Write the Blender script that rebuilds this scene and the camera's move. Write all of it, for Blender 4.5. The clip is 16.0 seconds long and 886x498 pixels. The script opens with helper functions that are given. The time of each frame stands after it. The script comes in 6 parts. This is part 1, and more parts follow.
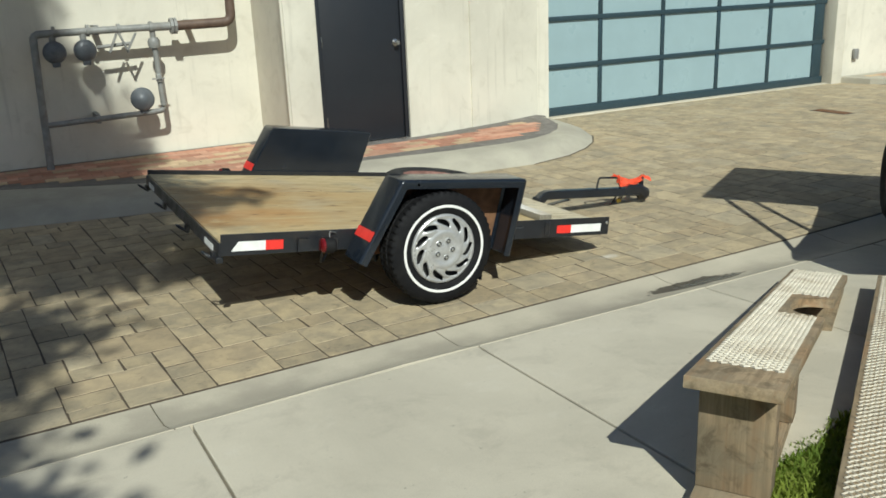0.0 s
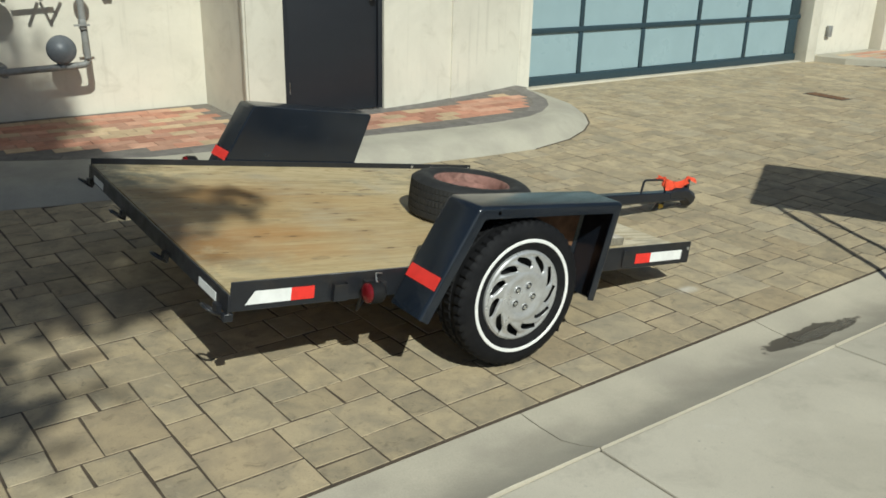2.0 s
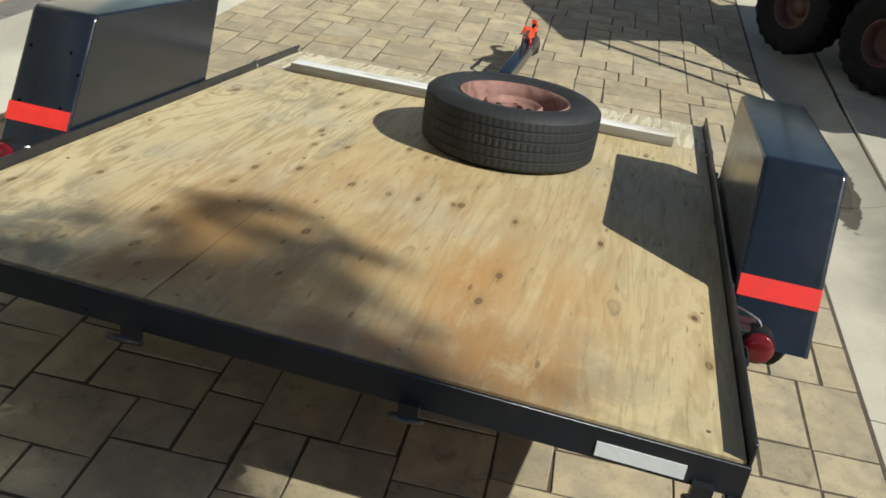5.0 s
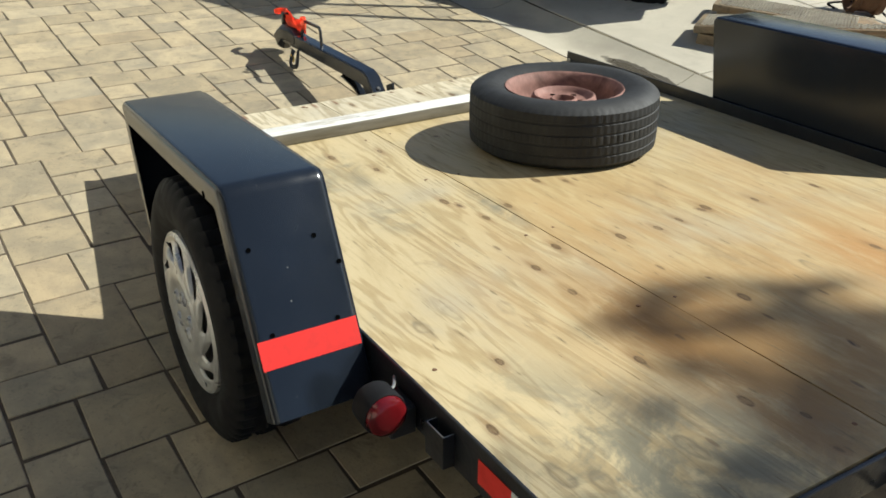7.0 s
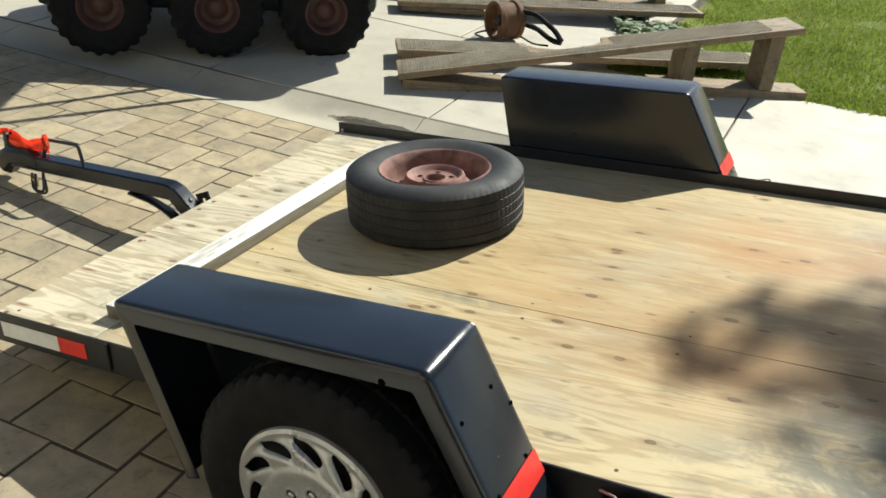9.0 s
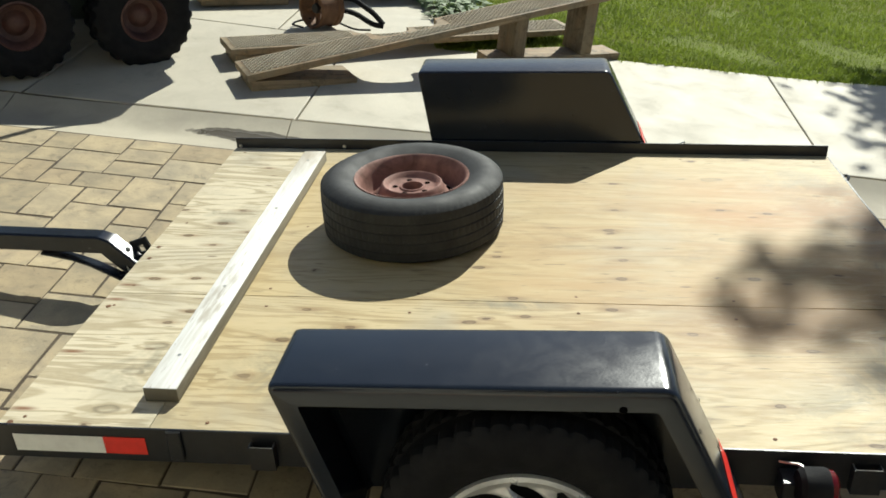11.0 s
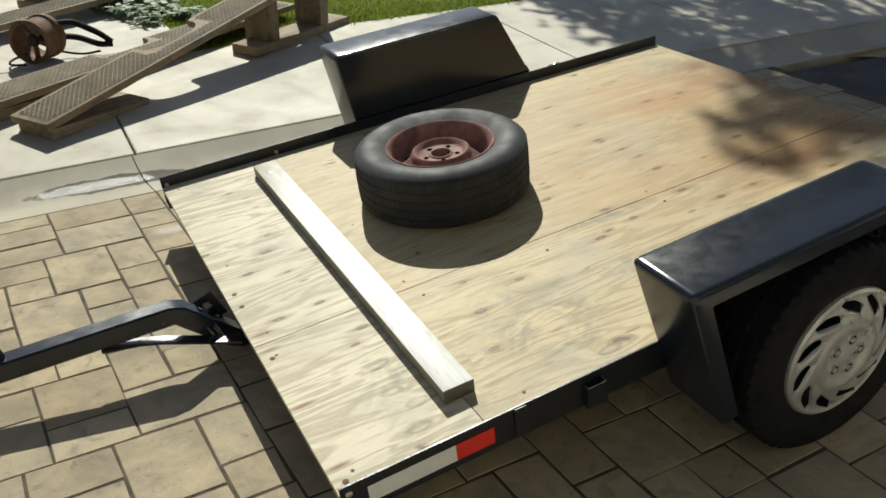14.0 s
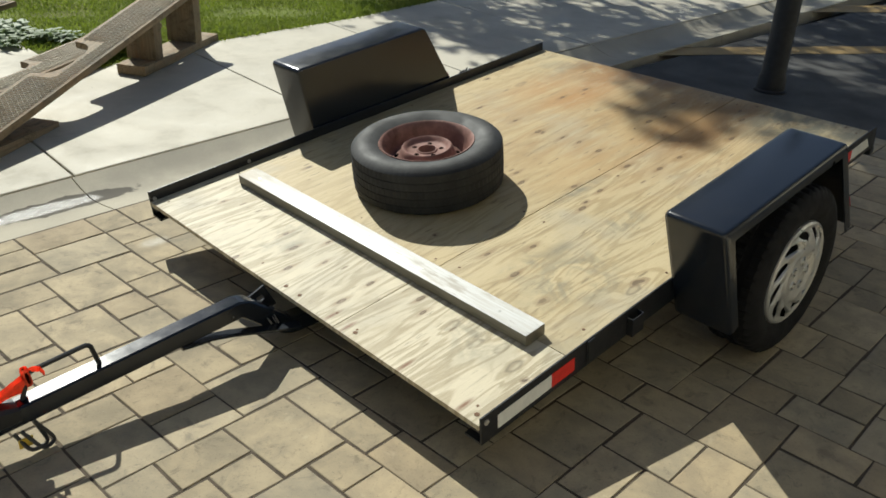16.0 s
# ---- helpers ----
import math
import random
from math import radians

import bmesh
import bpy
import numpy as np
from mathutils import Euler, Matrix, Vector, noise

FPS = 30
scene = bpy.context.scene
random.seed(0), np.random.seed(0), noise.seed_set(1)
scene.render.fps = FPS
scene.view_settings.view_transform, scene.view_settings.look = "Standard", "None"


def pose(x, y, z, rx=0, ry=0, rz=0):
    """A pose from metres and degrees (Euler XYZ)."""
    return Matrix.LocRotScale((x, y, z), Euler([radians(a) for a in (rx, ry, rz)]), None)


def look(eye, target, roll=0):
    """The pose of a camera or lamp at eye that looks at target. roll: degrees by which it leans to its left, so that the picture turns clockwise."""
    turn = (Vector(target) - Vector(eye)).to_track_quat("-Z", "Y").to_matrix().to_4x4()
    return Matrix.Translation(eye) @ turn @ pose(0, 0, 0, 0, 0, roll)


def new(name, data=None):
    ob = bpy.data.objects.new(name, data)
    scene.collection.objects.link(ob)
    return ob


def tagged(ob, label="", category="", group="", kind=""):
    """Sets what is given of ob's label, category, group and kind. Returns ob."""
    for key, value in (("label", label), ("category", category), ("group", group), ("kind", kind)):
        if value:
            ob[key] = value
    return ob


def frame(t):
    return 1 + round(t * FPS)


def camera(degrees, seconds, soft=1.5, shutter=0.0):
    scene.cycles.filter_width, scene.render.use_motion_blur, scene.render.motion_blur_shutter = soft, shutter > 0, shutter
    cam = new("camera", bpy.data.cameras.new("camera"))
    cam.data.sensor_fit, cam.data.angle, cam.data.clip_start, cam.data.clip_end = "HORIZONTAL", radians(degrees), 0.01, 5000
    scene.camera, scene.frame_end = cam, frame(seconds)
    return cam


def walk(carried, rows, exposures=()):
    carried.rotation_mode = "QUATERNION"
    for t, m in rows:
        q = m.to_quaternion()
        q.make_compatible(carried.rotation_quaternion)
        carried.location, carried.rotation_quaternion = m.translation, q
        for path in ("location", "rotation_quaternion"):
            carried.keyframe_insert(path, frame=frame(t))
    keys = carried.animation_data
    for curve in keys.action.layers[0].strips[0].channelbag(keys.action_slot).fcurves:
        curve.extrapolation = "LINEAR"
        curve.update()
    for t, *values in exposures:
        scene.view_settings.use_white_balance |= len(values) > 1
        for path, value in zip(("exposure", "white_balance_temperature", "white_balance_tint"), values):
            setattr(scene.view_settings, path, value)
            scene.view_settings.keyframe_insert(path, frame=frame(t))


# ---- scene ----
cam = camera(54.1, 16.0, 1.7)
PATH = [
    (0, (-0.967, -5.065, 1.631), (-0.07, -3.373, 1.053), -2.4),
    (0.5, (-0.899, -4.794, 1.632), (-0.096, -3.065, 1.026), -2.0),
    (1, (-0.901, -4.396, 1.646), (-0.025, -2.713, 1.01), -1.3),
    (1.5, (-0.923, -3.982, 1.634), (0.06, -2.362, 0.995), -0.6),
    (2, (-0.994, -3.586, 1.667), (0.086, -2.051, 0.975), 1.4),
    (2.5, (-1.139, -3.155, 1.665), (0.073, -1.754, 0.911), 2.7),
    (3, (-1.247, -2.723, 1.643), (0.096, -1.474, 0.846), 3.8),
    (3.5, (-1.378, -2.189, 1.625), (0.069, -1.097, 0.78), 4.3),
    (3.7, (-1.441, -1.921, 1.628), (0.025, -0.888, 0.743), 2.7),
    (5.8, (-1.059, 0.398, 1.513), (0.626, 0.195, 0.455), 7.4),
    (6, (-0.988, 0.671, 1.503), (0.671, 0.366, 0.429), 5.6),
    (6.5, (-0.767, 1.129, 1.483), (0.805, 0.625, 0.354), 5.9),
    (7, (-0.483, 1.612, 1.489), (0.929, 0.672, 0.43), 4.7),
    (7.5, (-0.184, 1.86, 1.534), (1.037, 0.612, 0.558), 3.4),
    (8, (0.034, 2.02, 1.636), (1.072, 0.642, 0.625), 4.8),
    (8.5, (0.203, 2.204, 1.638), (1.056, 0.675, 0.673), 5.9),
    (9, (0.392, 2.332, 1.633), (1.108, 0.721, 0.689), 6.0),
    (9.2, (0.487, 2.353, 1.631), (1.148, 0.715, 0.692), 5.1),
    (11.5, (1.545, 2.534, 1.637), (1.465, 0.768, 0.701), 5.6),
    (12, (1.854, 2.562, 1.641), (1.58, 0.811, 0.714), 3.5),
    (12.5, (2.1, 2.501, 1.626), (1.697, 0.763, 0.723), 2.9),
    (13, (2.342, 2.476, 1.633), (1.776, 0.778, 0.741), 4.5),
    (13.5, (2.627, 2.49, 1.613), (1.909, 0.869, 0.689), 3.1),
    (14, (2.905, 2.369, 1.563), (2.076, 0.807, 0.627), 0.7),
    (14.5, (3.188, 2.313, 1.575), (2.198, 0.833, 0.663), 1.3),
    (15, (3.454, 2.347, 1.594), (2.318, 0.972, 0.689), 1.6),
    (15.5, (3.668, 2.234, 1.598), (2.464, 0.939, 0.663), 2.7),
    (16, (3.854, 2.227, 1.641), (2.589, 0.964, 0.745), 3.0),
]
exposure_rows = [(0.0, 0.07, 6000, 6), (0.5, -0.12, 6050, 6), (1.0, -0.05, 6050, 6), (2.0, -0.06, 6000, 6), (3.7, -0.03, 6050, 7), (5.8, 0.54, 6100, 10), (9.2, 0.64, 6200, 9), (11.5, 0.36, 6250, 7), (13.0, 0.12, 6300, 9), (14.5, 0.12, 6300, 9), (16.0, 0.22, 6220, 9)]
walk(cam, [(t, look(eye, target, roll)) for t, eye, target, roll in PATH], exposure_rows)

# ---- daylight ----
SUN_WAY = Vector((0.275, 1.06, -1.0)).normalized()
sun = new("sun", bpy.data.lights.new("sun", "SUN"))
sun.data.energy, sun.data.angle, sun.data.color = 4.65, radians(0.53), (1.0, 0.985, 0.86)
sun.matrix_basis = look((-4, -12, 12), Vector((-4, -12, 12)) + SUN_WAY)
world = bpy.data.worlds.new("world")
scene.world = world
world.use_nodes = True
sky = world.node_tree.nodes.new("ShaderNodeTexSky")
sky.sky_type, sky.sun_disc = "NISHITA", False
sky.sun_elevation = math.asin(-SUN_WAY.z)
sky.sun_rotation = math.atan2(-SUN_WAY.x, -SUN_WAY.y)
world.node_tree.links.new(sky.outputs[0], world.node_tree.nodes["Background"].inputs[0])
world.node_tree.nodes["Background"].inputs[1].default_value = 0.058


# ---- materials ----
class Nodes:
    """A small builder for node materials."""

    def __init__(self, name):
        self.mat = bpy.data.materials.new(name)
        self.mat.use_nodes = True
        self.tree = self.mat.node_tree
        self.shader = self.tree.nodes["Principled BSDF"]
        self.coords = self.tree.nodes.new("ShaderNodeTexCoord").outputs["Object"]

    def add(self, kind, **values):
        node = self.tree.nodes.new(kind)
        for key, value in values.items():
            setattr(node, key, value)
        return node

    def link(self, a, b):
        self.tree.links.new(a, b)

    def put(self, socket, value):
        if isinstance(value, bpy.types.NodeSocket):
            self.link(value, socket)
        else:
            socket.default_value = value

    def position(self):
        return self.add("ShaderNodeNewGeometry").outputs["Position"]

    def scaled(self, vector, scale, shift=(0, 0, 0)):
        node = self.add("ShaderNodeMapping")
        self.link(vector, node.inputs["Vector"])
        node.inputs["Scale"].default_value = scale
        self.put(node.inputs["Location"], shift)
        return node.outputs[0]

    def noise(self, vector, scale, detail=4.0, rough=0.55, distort=0.0):
        node = self.add("ShaderNodeTexNoise")
        self.link(vector, node.inputs["Vector"])
        for key, value in (("Scale", scale), ("Detail", detail), ("Roughness", rough), ("Distortion", distort)):
            node.inputs[key].default_value = value
        return node.outputs["Fac"]

    def voronoi(self, vector, scale, feature="F1", out="Distance"):
        node = self.add("ShaderNodeTexVoronoi", feature=feature, voronoi_dimensions="2D")
        self.link(vector, node.inputs["Vector"])
        node.inputs["Scale"].default_value = scale
        return node.outputs[out]

    def math(self, operation, a, b=0.0, clamp=False):
        node = self.add("ShaderNodeMath", operation=operation, use_clamp=clamp)
        self.put(node.inputs[0], a)
        self.put(node.inputs[1], b)
        return node.outputs[0]

    def ramp(self, value, low, high, a=0.0, b=1.0):
        node = self.add("ShaderNodeMapRange", interpolation_type="SMOOTHSTEP")
        self.link(value, node.inputs["Value"])
        for key, v in (("From Min", low), ("From Max", high), ("To Min", a), ("To Max", b)):
            node.inputs[key].default_value = v
        return node.outputs[0]

    def mix(self, factor, a, b, blend="MIX"):
        node = self.add("ShaderNodeMix", data_type="RGBA", blend_type=blend)
        self.put(node.inputs[0], factor)
        for socket, value in ((node.inputs[6], a), (node.inputs[7], b)):
            self.put(socket, value if isinstance(value, bpy.types.NodeSocket) else (*value, 1.0))
        return node.outputs[2]

    def spot(self, vector, x, y, rx, ry, core=0.0):
        """1 in the middle of a soft oval at x, y, 0 outside it."""
        node = self.add("ShaderNodeMapping")
        self.link(vector, node.inputs["Vector"])
        node.inputs["Scale"].default_value = (1 / rx, 1 / ry, 0)
        node.inputs["Location"].default_value = (-x / rx, -y / ry, 0)
        length = self.add("ShaderNodeVectorMath", operation="LENGTH")
        self.link(node.outputs[0], length.inputs[0])
        return self.ramp(length.outputs["Value"], core, 1.0, 1.0, 0.0)

    def bump(self, height, strength, distance):
        node = self.add("ShaderNodeBump")
        self.link(height, node.inputs["Height"])
        node.inputs["Strength"].default_value, node.inputs["Distance"].default_value = strength, distance
        self.link(node.outputs[0], self.shader.inputs["Normal"])

    def done(self, color, rough, metal=0.0, specular=0.5):
        self.put(self.shader.inputs["Base Color"], color if isinstance(color, bpy.types.NodeSocket) else (*color, 1.0))
        self.put(self.shader.inputs["Roughness"], rough)
        self.shader.inputs["Metallic"].default_value = metal
        self.shader.inputs["Specular IOR Level"].default_value = specular
        return self.mat


def surface(name, light, dark, scale=6.0, rough=0.7, metal=0.0, fine=90.0, relief=0.3, depth=0.002, vary=0.0, world_space=False,
            stain=None, stain_amount=0.5, specular=0.5, islands=False):
    """A worn surface of two tones with stains, fine grain and a relief."""
    n = Nodes(name)
    v = n.position() if world_space else n.coords
    random_value = None
    if vary:
        if islands:
            random_value = n.add("ShaderNodeNewGeometry").outputs["Random Per Island"]
        else:
            random_value = n.add("ShaderNodeObjectInfo").outputs["Random"]
            if not world_space:
                shift = n.add("ShaderNodeVectorMath", operation="SCALE")
                shift.inputs[0].default_value = (17.0, 9.0, 5.0)
                n.link(random_value, shift.inputs["Scale"])
                total = n.add("ShaderNodeVectorMath", operation="ADD")
                n.link(v, total.inputs[0])
                n.link(shift.outputs[0], total.inputs[1])
                v = total.outputs[0]
    big = n.noise(v, scale, 5, 0.6)
    small = n.noise(v, fine, 3, 0.6)
    color = n.mix(n.ramp(big, 0.3, 0.7), light, dark)
    color = n.mix(n.ramp(small, 0.25, 0.75, 0.0, 0.35), color, [c * 0.55 for c in light])
    if stain:
        color = n.mix(n.math("MULTIPLY", n.ramp(n.noise(v, scale * 0.45, 6, 0.65, 0.6), 0.5, 0.72), stain_amount), color, stain)
    if vary:
        value = n.add("ShaderNodeHueSaturation")
        n.link(color, value.inputs["Color"])
        n.link(n.ramp(random_value, 0.0, 1.0, 1.0 - vary, 1.0 + vary), value.inputs["Value"])
        color = value.outputs[0]
    n.bump(n.math("ADD", small, n.math("MULTIPLY", big, 0.6)), relief, depth)
    return n.done(color, n.ramp(big, 0.2, 0.8, max(rough - 0.1, 0.03), min(rough + 0.1, 1.0)), metal, specular)


def plain(name, color, rough=0.5, metal=0.0, specular=0.5, grain=0.12, scale=30.0):
    n = Nodes(name)
    f = n.noise(n.coords, scale, 4, 0.6)
    col = n.mix(n.ramp(f, 0.3, 0.75, 0.0, 1.0), [c * (1 + grain) for c in color], [c * (1 - grain) for c in color])
    n.bump(f, 0.08, 0.001)
    return n.done(col, n.ramp(f, 0.3, 0.7, max(rough - 0.06, 0.02), min(rough + 0.06, 1)), metal, specular)


def plywood(name, light, dark, shift, weather, wave, pips, rings, zone):
    """Rotary-cut plywood: flowing grain, greyed and rust-coloured patches; pips: small dark knots, rings: large pale ringed ones; zone: the sheet's extent."""
    n = Nodes(name)

    def here(x, y, rx, ry):
        return zone[0] - rx < x < zone[1] + rx and zone[2] - ry < y < zone[3] + ry

    v = n.scaled(n.coords, (1, 1, 1), shift)
    knots = n.scaled(v, (0.72, 1.3, 1))
    wobble = n.noise(v, 2.2, 2)
    bent = n.add("ShaderNodeVectorMath", operation="ADD")
    n.link(knots, bent.inputs[0])
    drift = n.add("ShaderNodeTexNoise")
    n.link(v, drift.inputs["Vector"])
    drift.inputs["Scale"].default_value = 16.0
    small = n.add("ShaderNodeVectorMath", operation="SCALE")
    n.link(drift.outputs["Color"], small.inputs[0])
    small.inputs["Scale"].default_value = 0.05
    n.link(small.outputs[0], bent.inputs[1])
    knots = bent.outputs[0]
    cell = n.add("ShaderNodeSeparateColor")
    n.link(n.voronoi(knots, 4.4, "F1", "Color"), cell.inputs[0])
    d = n.math("MULTIPLY", n.voronoi(knots, 4.4), n.ramp(cell.outputs[1], 0.0, 1.0, 0.8, 2.4))
    keep = n.math("MULTIPLY", n.ramp(cell.outputs[0], 0.78, 0.82), n.ramp(cell.outputs[2], 0.0, 1.0, 0.45, 1.0))
    knot = n.math("MULTIPLY", n.ramp(d, 0.075, 0.115, 1.0, 0.0), keep)
    core = n.math("MULTIPLY", n.ramp(d, 0.035, 0.06, 1.0, 0.0), keep)
    halo = n.math("MULTIPLY", n.ramp(d, 0.0, 0.5, 1.0, 0.0), keep)
    field = n.noise(n.scaled(v, (0.42, 3.6, 1)), 1.6, 4.0, 0.55, 0.7)
    field = n.math("ADD", field, n.math("MULTIPLY", halo, 0.06))
    ragged = n.add("ShaderNodeVectorMath", operation="MULTIPLY_ADD")
    n.link(drift.outputs["Color"], ragged.inputs[0])
    ragged.inputs[1].default_value, ragged.inputs[2].default_value = (0.05, 0.02, 0.0), (-0.025, -0.01, 0.0)
    torn = n.add("ShaderNodeVectorMath", operation="ADD")
    n.link(n.coords, torn.inputs[0])
    n.link(ragged.outputs[0], torn.inputs[1])
    torn = torn.outputs[0]
    wander = n.add("ShaderNodeVectorMath", operation="MULTIPLY_ADD")
    n.link(drift.outputs["Color"], wander.inputs[0])
    wander.inputs[1].default_value, wander.inputs[2].default_value = (0.016, 0.008, 0.0), (-0.008, -0.004, 0.0)
    fine = n.add("ShaderNodeVectorMath", operation="ADD")
    n.link(n.coords, fine.inputs[0])
    n.link(wander.outputs[0], fine.inputs[1])
    fine = fine.outputs[0]
    for x, y in rings + pips:
        field = n.math("ADD", field, n.math("MULTIPLY", n.spot(torn, x, y, 0.15, 0.055), 0.04 if (x, y) in pips else 0.09))
    bands = n.math("SINE", n.math("MULTIPLY", field, 64.0))
    fibre = n.noise(n.scaled(v, (4.5, 75, 1)), 3.2, 6, 0.7)
    grain = n.math("ADD", n.math("MULTIPLY", n.ramp(bands, -0.5, 1.0), wave), n.math("MULTIPLY", fibre, 0.6))
    color = n.mix(n.ramp(grain, 0.2, 1.0), light, dark)
    mottle = n.noise(n.scaled(v, (0.6, 1.5, 1)), 4.5, 5, 0.65, 0.8)
    color = n.mix(n.ramp(mottle, 0.48, 0.72, 0.0, 0.55), color, dark)
    color = n.mix(n.ramp(mottle, 0.2, 0.42, 0.45, 0.0), color, [min(c * 1.15, 0.9) for c in light])
    grey = n.ramp(n.noise(v, 1.9, 5, 0.6, 0.4), 0.45, 0.7, 0.0, weather)
    color = n.mix(grey, color, (0.36, 0.33, 0.26))
    smudge = n.ramp(n.noise(n.scaled(v, (0.8, 1.3, 1)), 3.1, 6, 0.7, 0.6), 0.58, 0.74, 0.0, 0.6)
    color = n.mix(smudge, color, (0.23, 0.175, 0.105))
    amber = n.math("MULTIPLY", n.spot(n.coords, 0.60, -0.05, 1.0, 1.1, 0.3), n.ramp(n.noise(n.scaled(v, (0.5, 4.5, 1)), 2.6, 5, 0.65, 0.8), 0.34, 0.62, 0.10, 0.62))
    color = n.mix(amber, color, (0.385, 0.235, 0.095))
    # grey weathering; the rear-left patches also darken the deck for tree shade
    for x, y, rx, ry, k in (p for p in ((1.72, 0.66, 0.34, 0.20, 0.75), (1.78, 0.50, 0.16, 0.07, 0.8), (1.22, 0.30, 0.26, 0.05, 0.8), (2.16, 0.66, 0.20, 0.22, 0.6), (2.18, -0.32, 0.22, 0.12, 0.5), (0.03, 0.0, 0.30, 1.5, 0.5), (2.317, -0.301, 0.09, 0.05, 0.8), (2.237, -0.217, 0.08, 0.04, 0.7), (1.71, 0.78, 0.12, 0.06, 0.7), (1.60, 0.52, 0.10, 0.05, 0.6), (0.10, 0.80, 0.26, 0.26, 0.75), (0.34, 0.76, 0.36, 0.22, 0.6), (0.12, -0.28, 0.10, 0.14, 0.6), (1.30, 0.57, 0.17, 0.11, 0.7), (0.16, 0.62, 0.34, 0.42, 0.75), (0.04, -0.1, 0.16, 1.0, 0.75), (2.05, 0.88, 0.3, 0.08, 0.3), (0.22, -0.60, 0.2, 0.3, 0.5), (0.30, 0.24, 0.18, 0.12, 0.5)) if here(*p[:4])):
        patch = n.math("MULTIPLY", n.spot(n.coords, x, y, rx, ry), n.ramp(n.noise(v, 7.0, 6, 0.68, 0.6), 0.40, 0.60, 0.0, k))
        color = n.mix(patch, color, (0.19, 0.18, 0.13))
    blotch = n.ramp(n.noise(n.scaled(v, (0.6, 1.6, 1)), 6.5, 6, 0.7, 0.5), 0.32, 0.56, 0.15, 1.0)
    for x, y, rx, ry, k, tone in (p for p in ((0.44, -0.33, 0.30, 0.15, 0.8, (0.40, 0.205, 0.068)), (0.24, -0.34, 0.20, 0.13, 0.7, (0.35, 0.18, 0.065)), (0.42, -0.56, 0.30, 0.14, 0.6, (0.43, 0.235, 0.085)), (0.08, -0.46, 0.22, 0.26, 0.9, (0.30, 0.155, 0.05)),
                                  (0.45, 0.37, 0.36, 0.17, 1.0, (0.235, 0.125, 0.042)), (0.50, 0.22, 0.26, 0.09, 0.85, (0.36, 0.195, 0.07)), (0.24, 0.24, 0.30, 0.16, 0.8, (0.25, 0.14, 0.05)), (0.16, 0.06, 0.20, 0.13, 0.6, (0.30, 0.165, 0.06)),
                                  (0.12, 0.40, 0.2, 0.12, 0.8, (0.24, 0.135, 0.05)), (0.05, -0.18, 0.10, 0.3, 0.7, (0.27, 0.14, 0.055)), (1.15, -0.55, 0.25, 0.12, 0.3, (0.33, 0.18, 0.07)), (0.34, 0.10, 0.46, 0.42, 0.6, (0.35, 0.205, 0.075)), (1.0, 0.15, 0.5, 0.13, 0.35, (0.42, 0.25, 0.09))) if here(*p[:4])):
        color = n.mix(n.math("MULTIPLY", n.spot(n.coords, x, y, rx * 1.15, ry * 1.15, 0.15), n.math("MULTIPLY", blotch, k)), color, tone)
    for x, y in rings:
        eye = n.spot(torn, x, y, 0.050, 0.024)
        ringed = n.math("MULTIPLY", n.ramp(eye, 0.02, 0.35), n.ramp(eye, 0.35, 0.9, 1.0, 0.35))
        color = n.mix(n.math("MULTIPLY", n.math("MULTIPLY", ringed, n.ramp(mottle, 0.36, 0.60, 0.1, 1.0)), 0.62), color, (0.165, 0.135, 0.085))
    for x, y in pips:
        color = n.mix(n.math("MULTIPLY", n.spot(fine, x, y, 0.075, 0.020), n.ramp(fibre, 0.3, 0.6, 0.3, 0.8)), color, (0.23, 0.135, 0.058))
        size = 0.6 + 0.5 * ((x * 7.3 + y * 3.1) % 1.0)
        eye = n.spot(fine, x, y, 0.026 * size, 0.013 * size)
        color = n.mix(n.math("MULTIPLY", n.ramp(eye, 0.04, 0.30, 0.0, 0.85), n.math("MULTIPLY", n.ramp(eye, 0.35, 0.8, 1.0, 0.7), n.ramp(fibre, 0.30, 0.60, 0.45, 1.0))), color, (0.08, 0.046, 0.022))
    for y in (0.233, 0.318, 0.596, 0.846) if zone[1] > 2.3 else ():
        color = n.mix(n.math("MULTIPLY", n.spot(n.coords, 2.405, y, 0.055, 0.014), 0.9), color, (0.20, 0.085, 0.04))
    streak = n.ramp(n.noise(n.scaled(v, (1.2, 16, 1)), 3.2, 5, 0.65, 0.3), 0.56, 0.70, 0.0, 0.5)
    color = n.mix(streak, color, [c * 0.6 for c in dark])
    color = n.mix(n.math("MULTIPLY", n.ramp(n.noise(n.scaled(v, (6, 46, 1)), 1.3, 3, 0.6), 0.63, 0.72), 0.7), color, [c * 0.45 for c in dark])
    color = n.mix(n.math("MULTIPLY", knot, 0.45), color, (0.19, 0.105, 0.05))
    color = n.mix(n.math("MULTIPLY", core, 0.8), color, (0.07, 0.04, 0.022))
    pins = n.scaled(v, (0.55, 1.9, 1), (3.3, 7.1, 0))
    pin_cell = n.add("ShaderNodeSeparateColor")
    n.link(n.voronoi(pins, 6.5, "F1", "Color"), pin_cell.inputs[0])
    pin = n.math("MULTIPLY", n.ramp(n.voronoi(pins, 6.5), 0.03, 0.085, 1.0, 0.0), n.ramp(pin_cell.outputs[0], 0.84, 0.88))
    color = n.mix(n.math("MULTIPLY", pin, 0.65), color, (0.12, 0.07, 0.035))
    n.bump(n.math("SUBTRACT", grain, n.math("MULTIPLY", n.math("ADD", knot, pin), 0.8)), 0.4, 0.0018)
    return n.done(color, n.ramp(fibre, 0.3, 0.7, 0.48, 0.64), 0.0, 0.27)


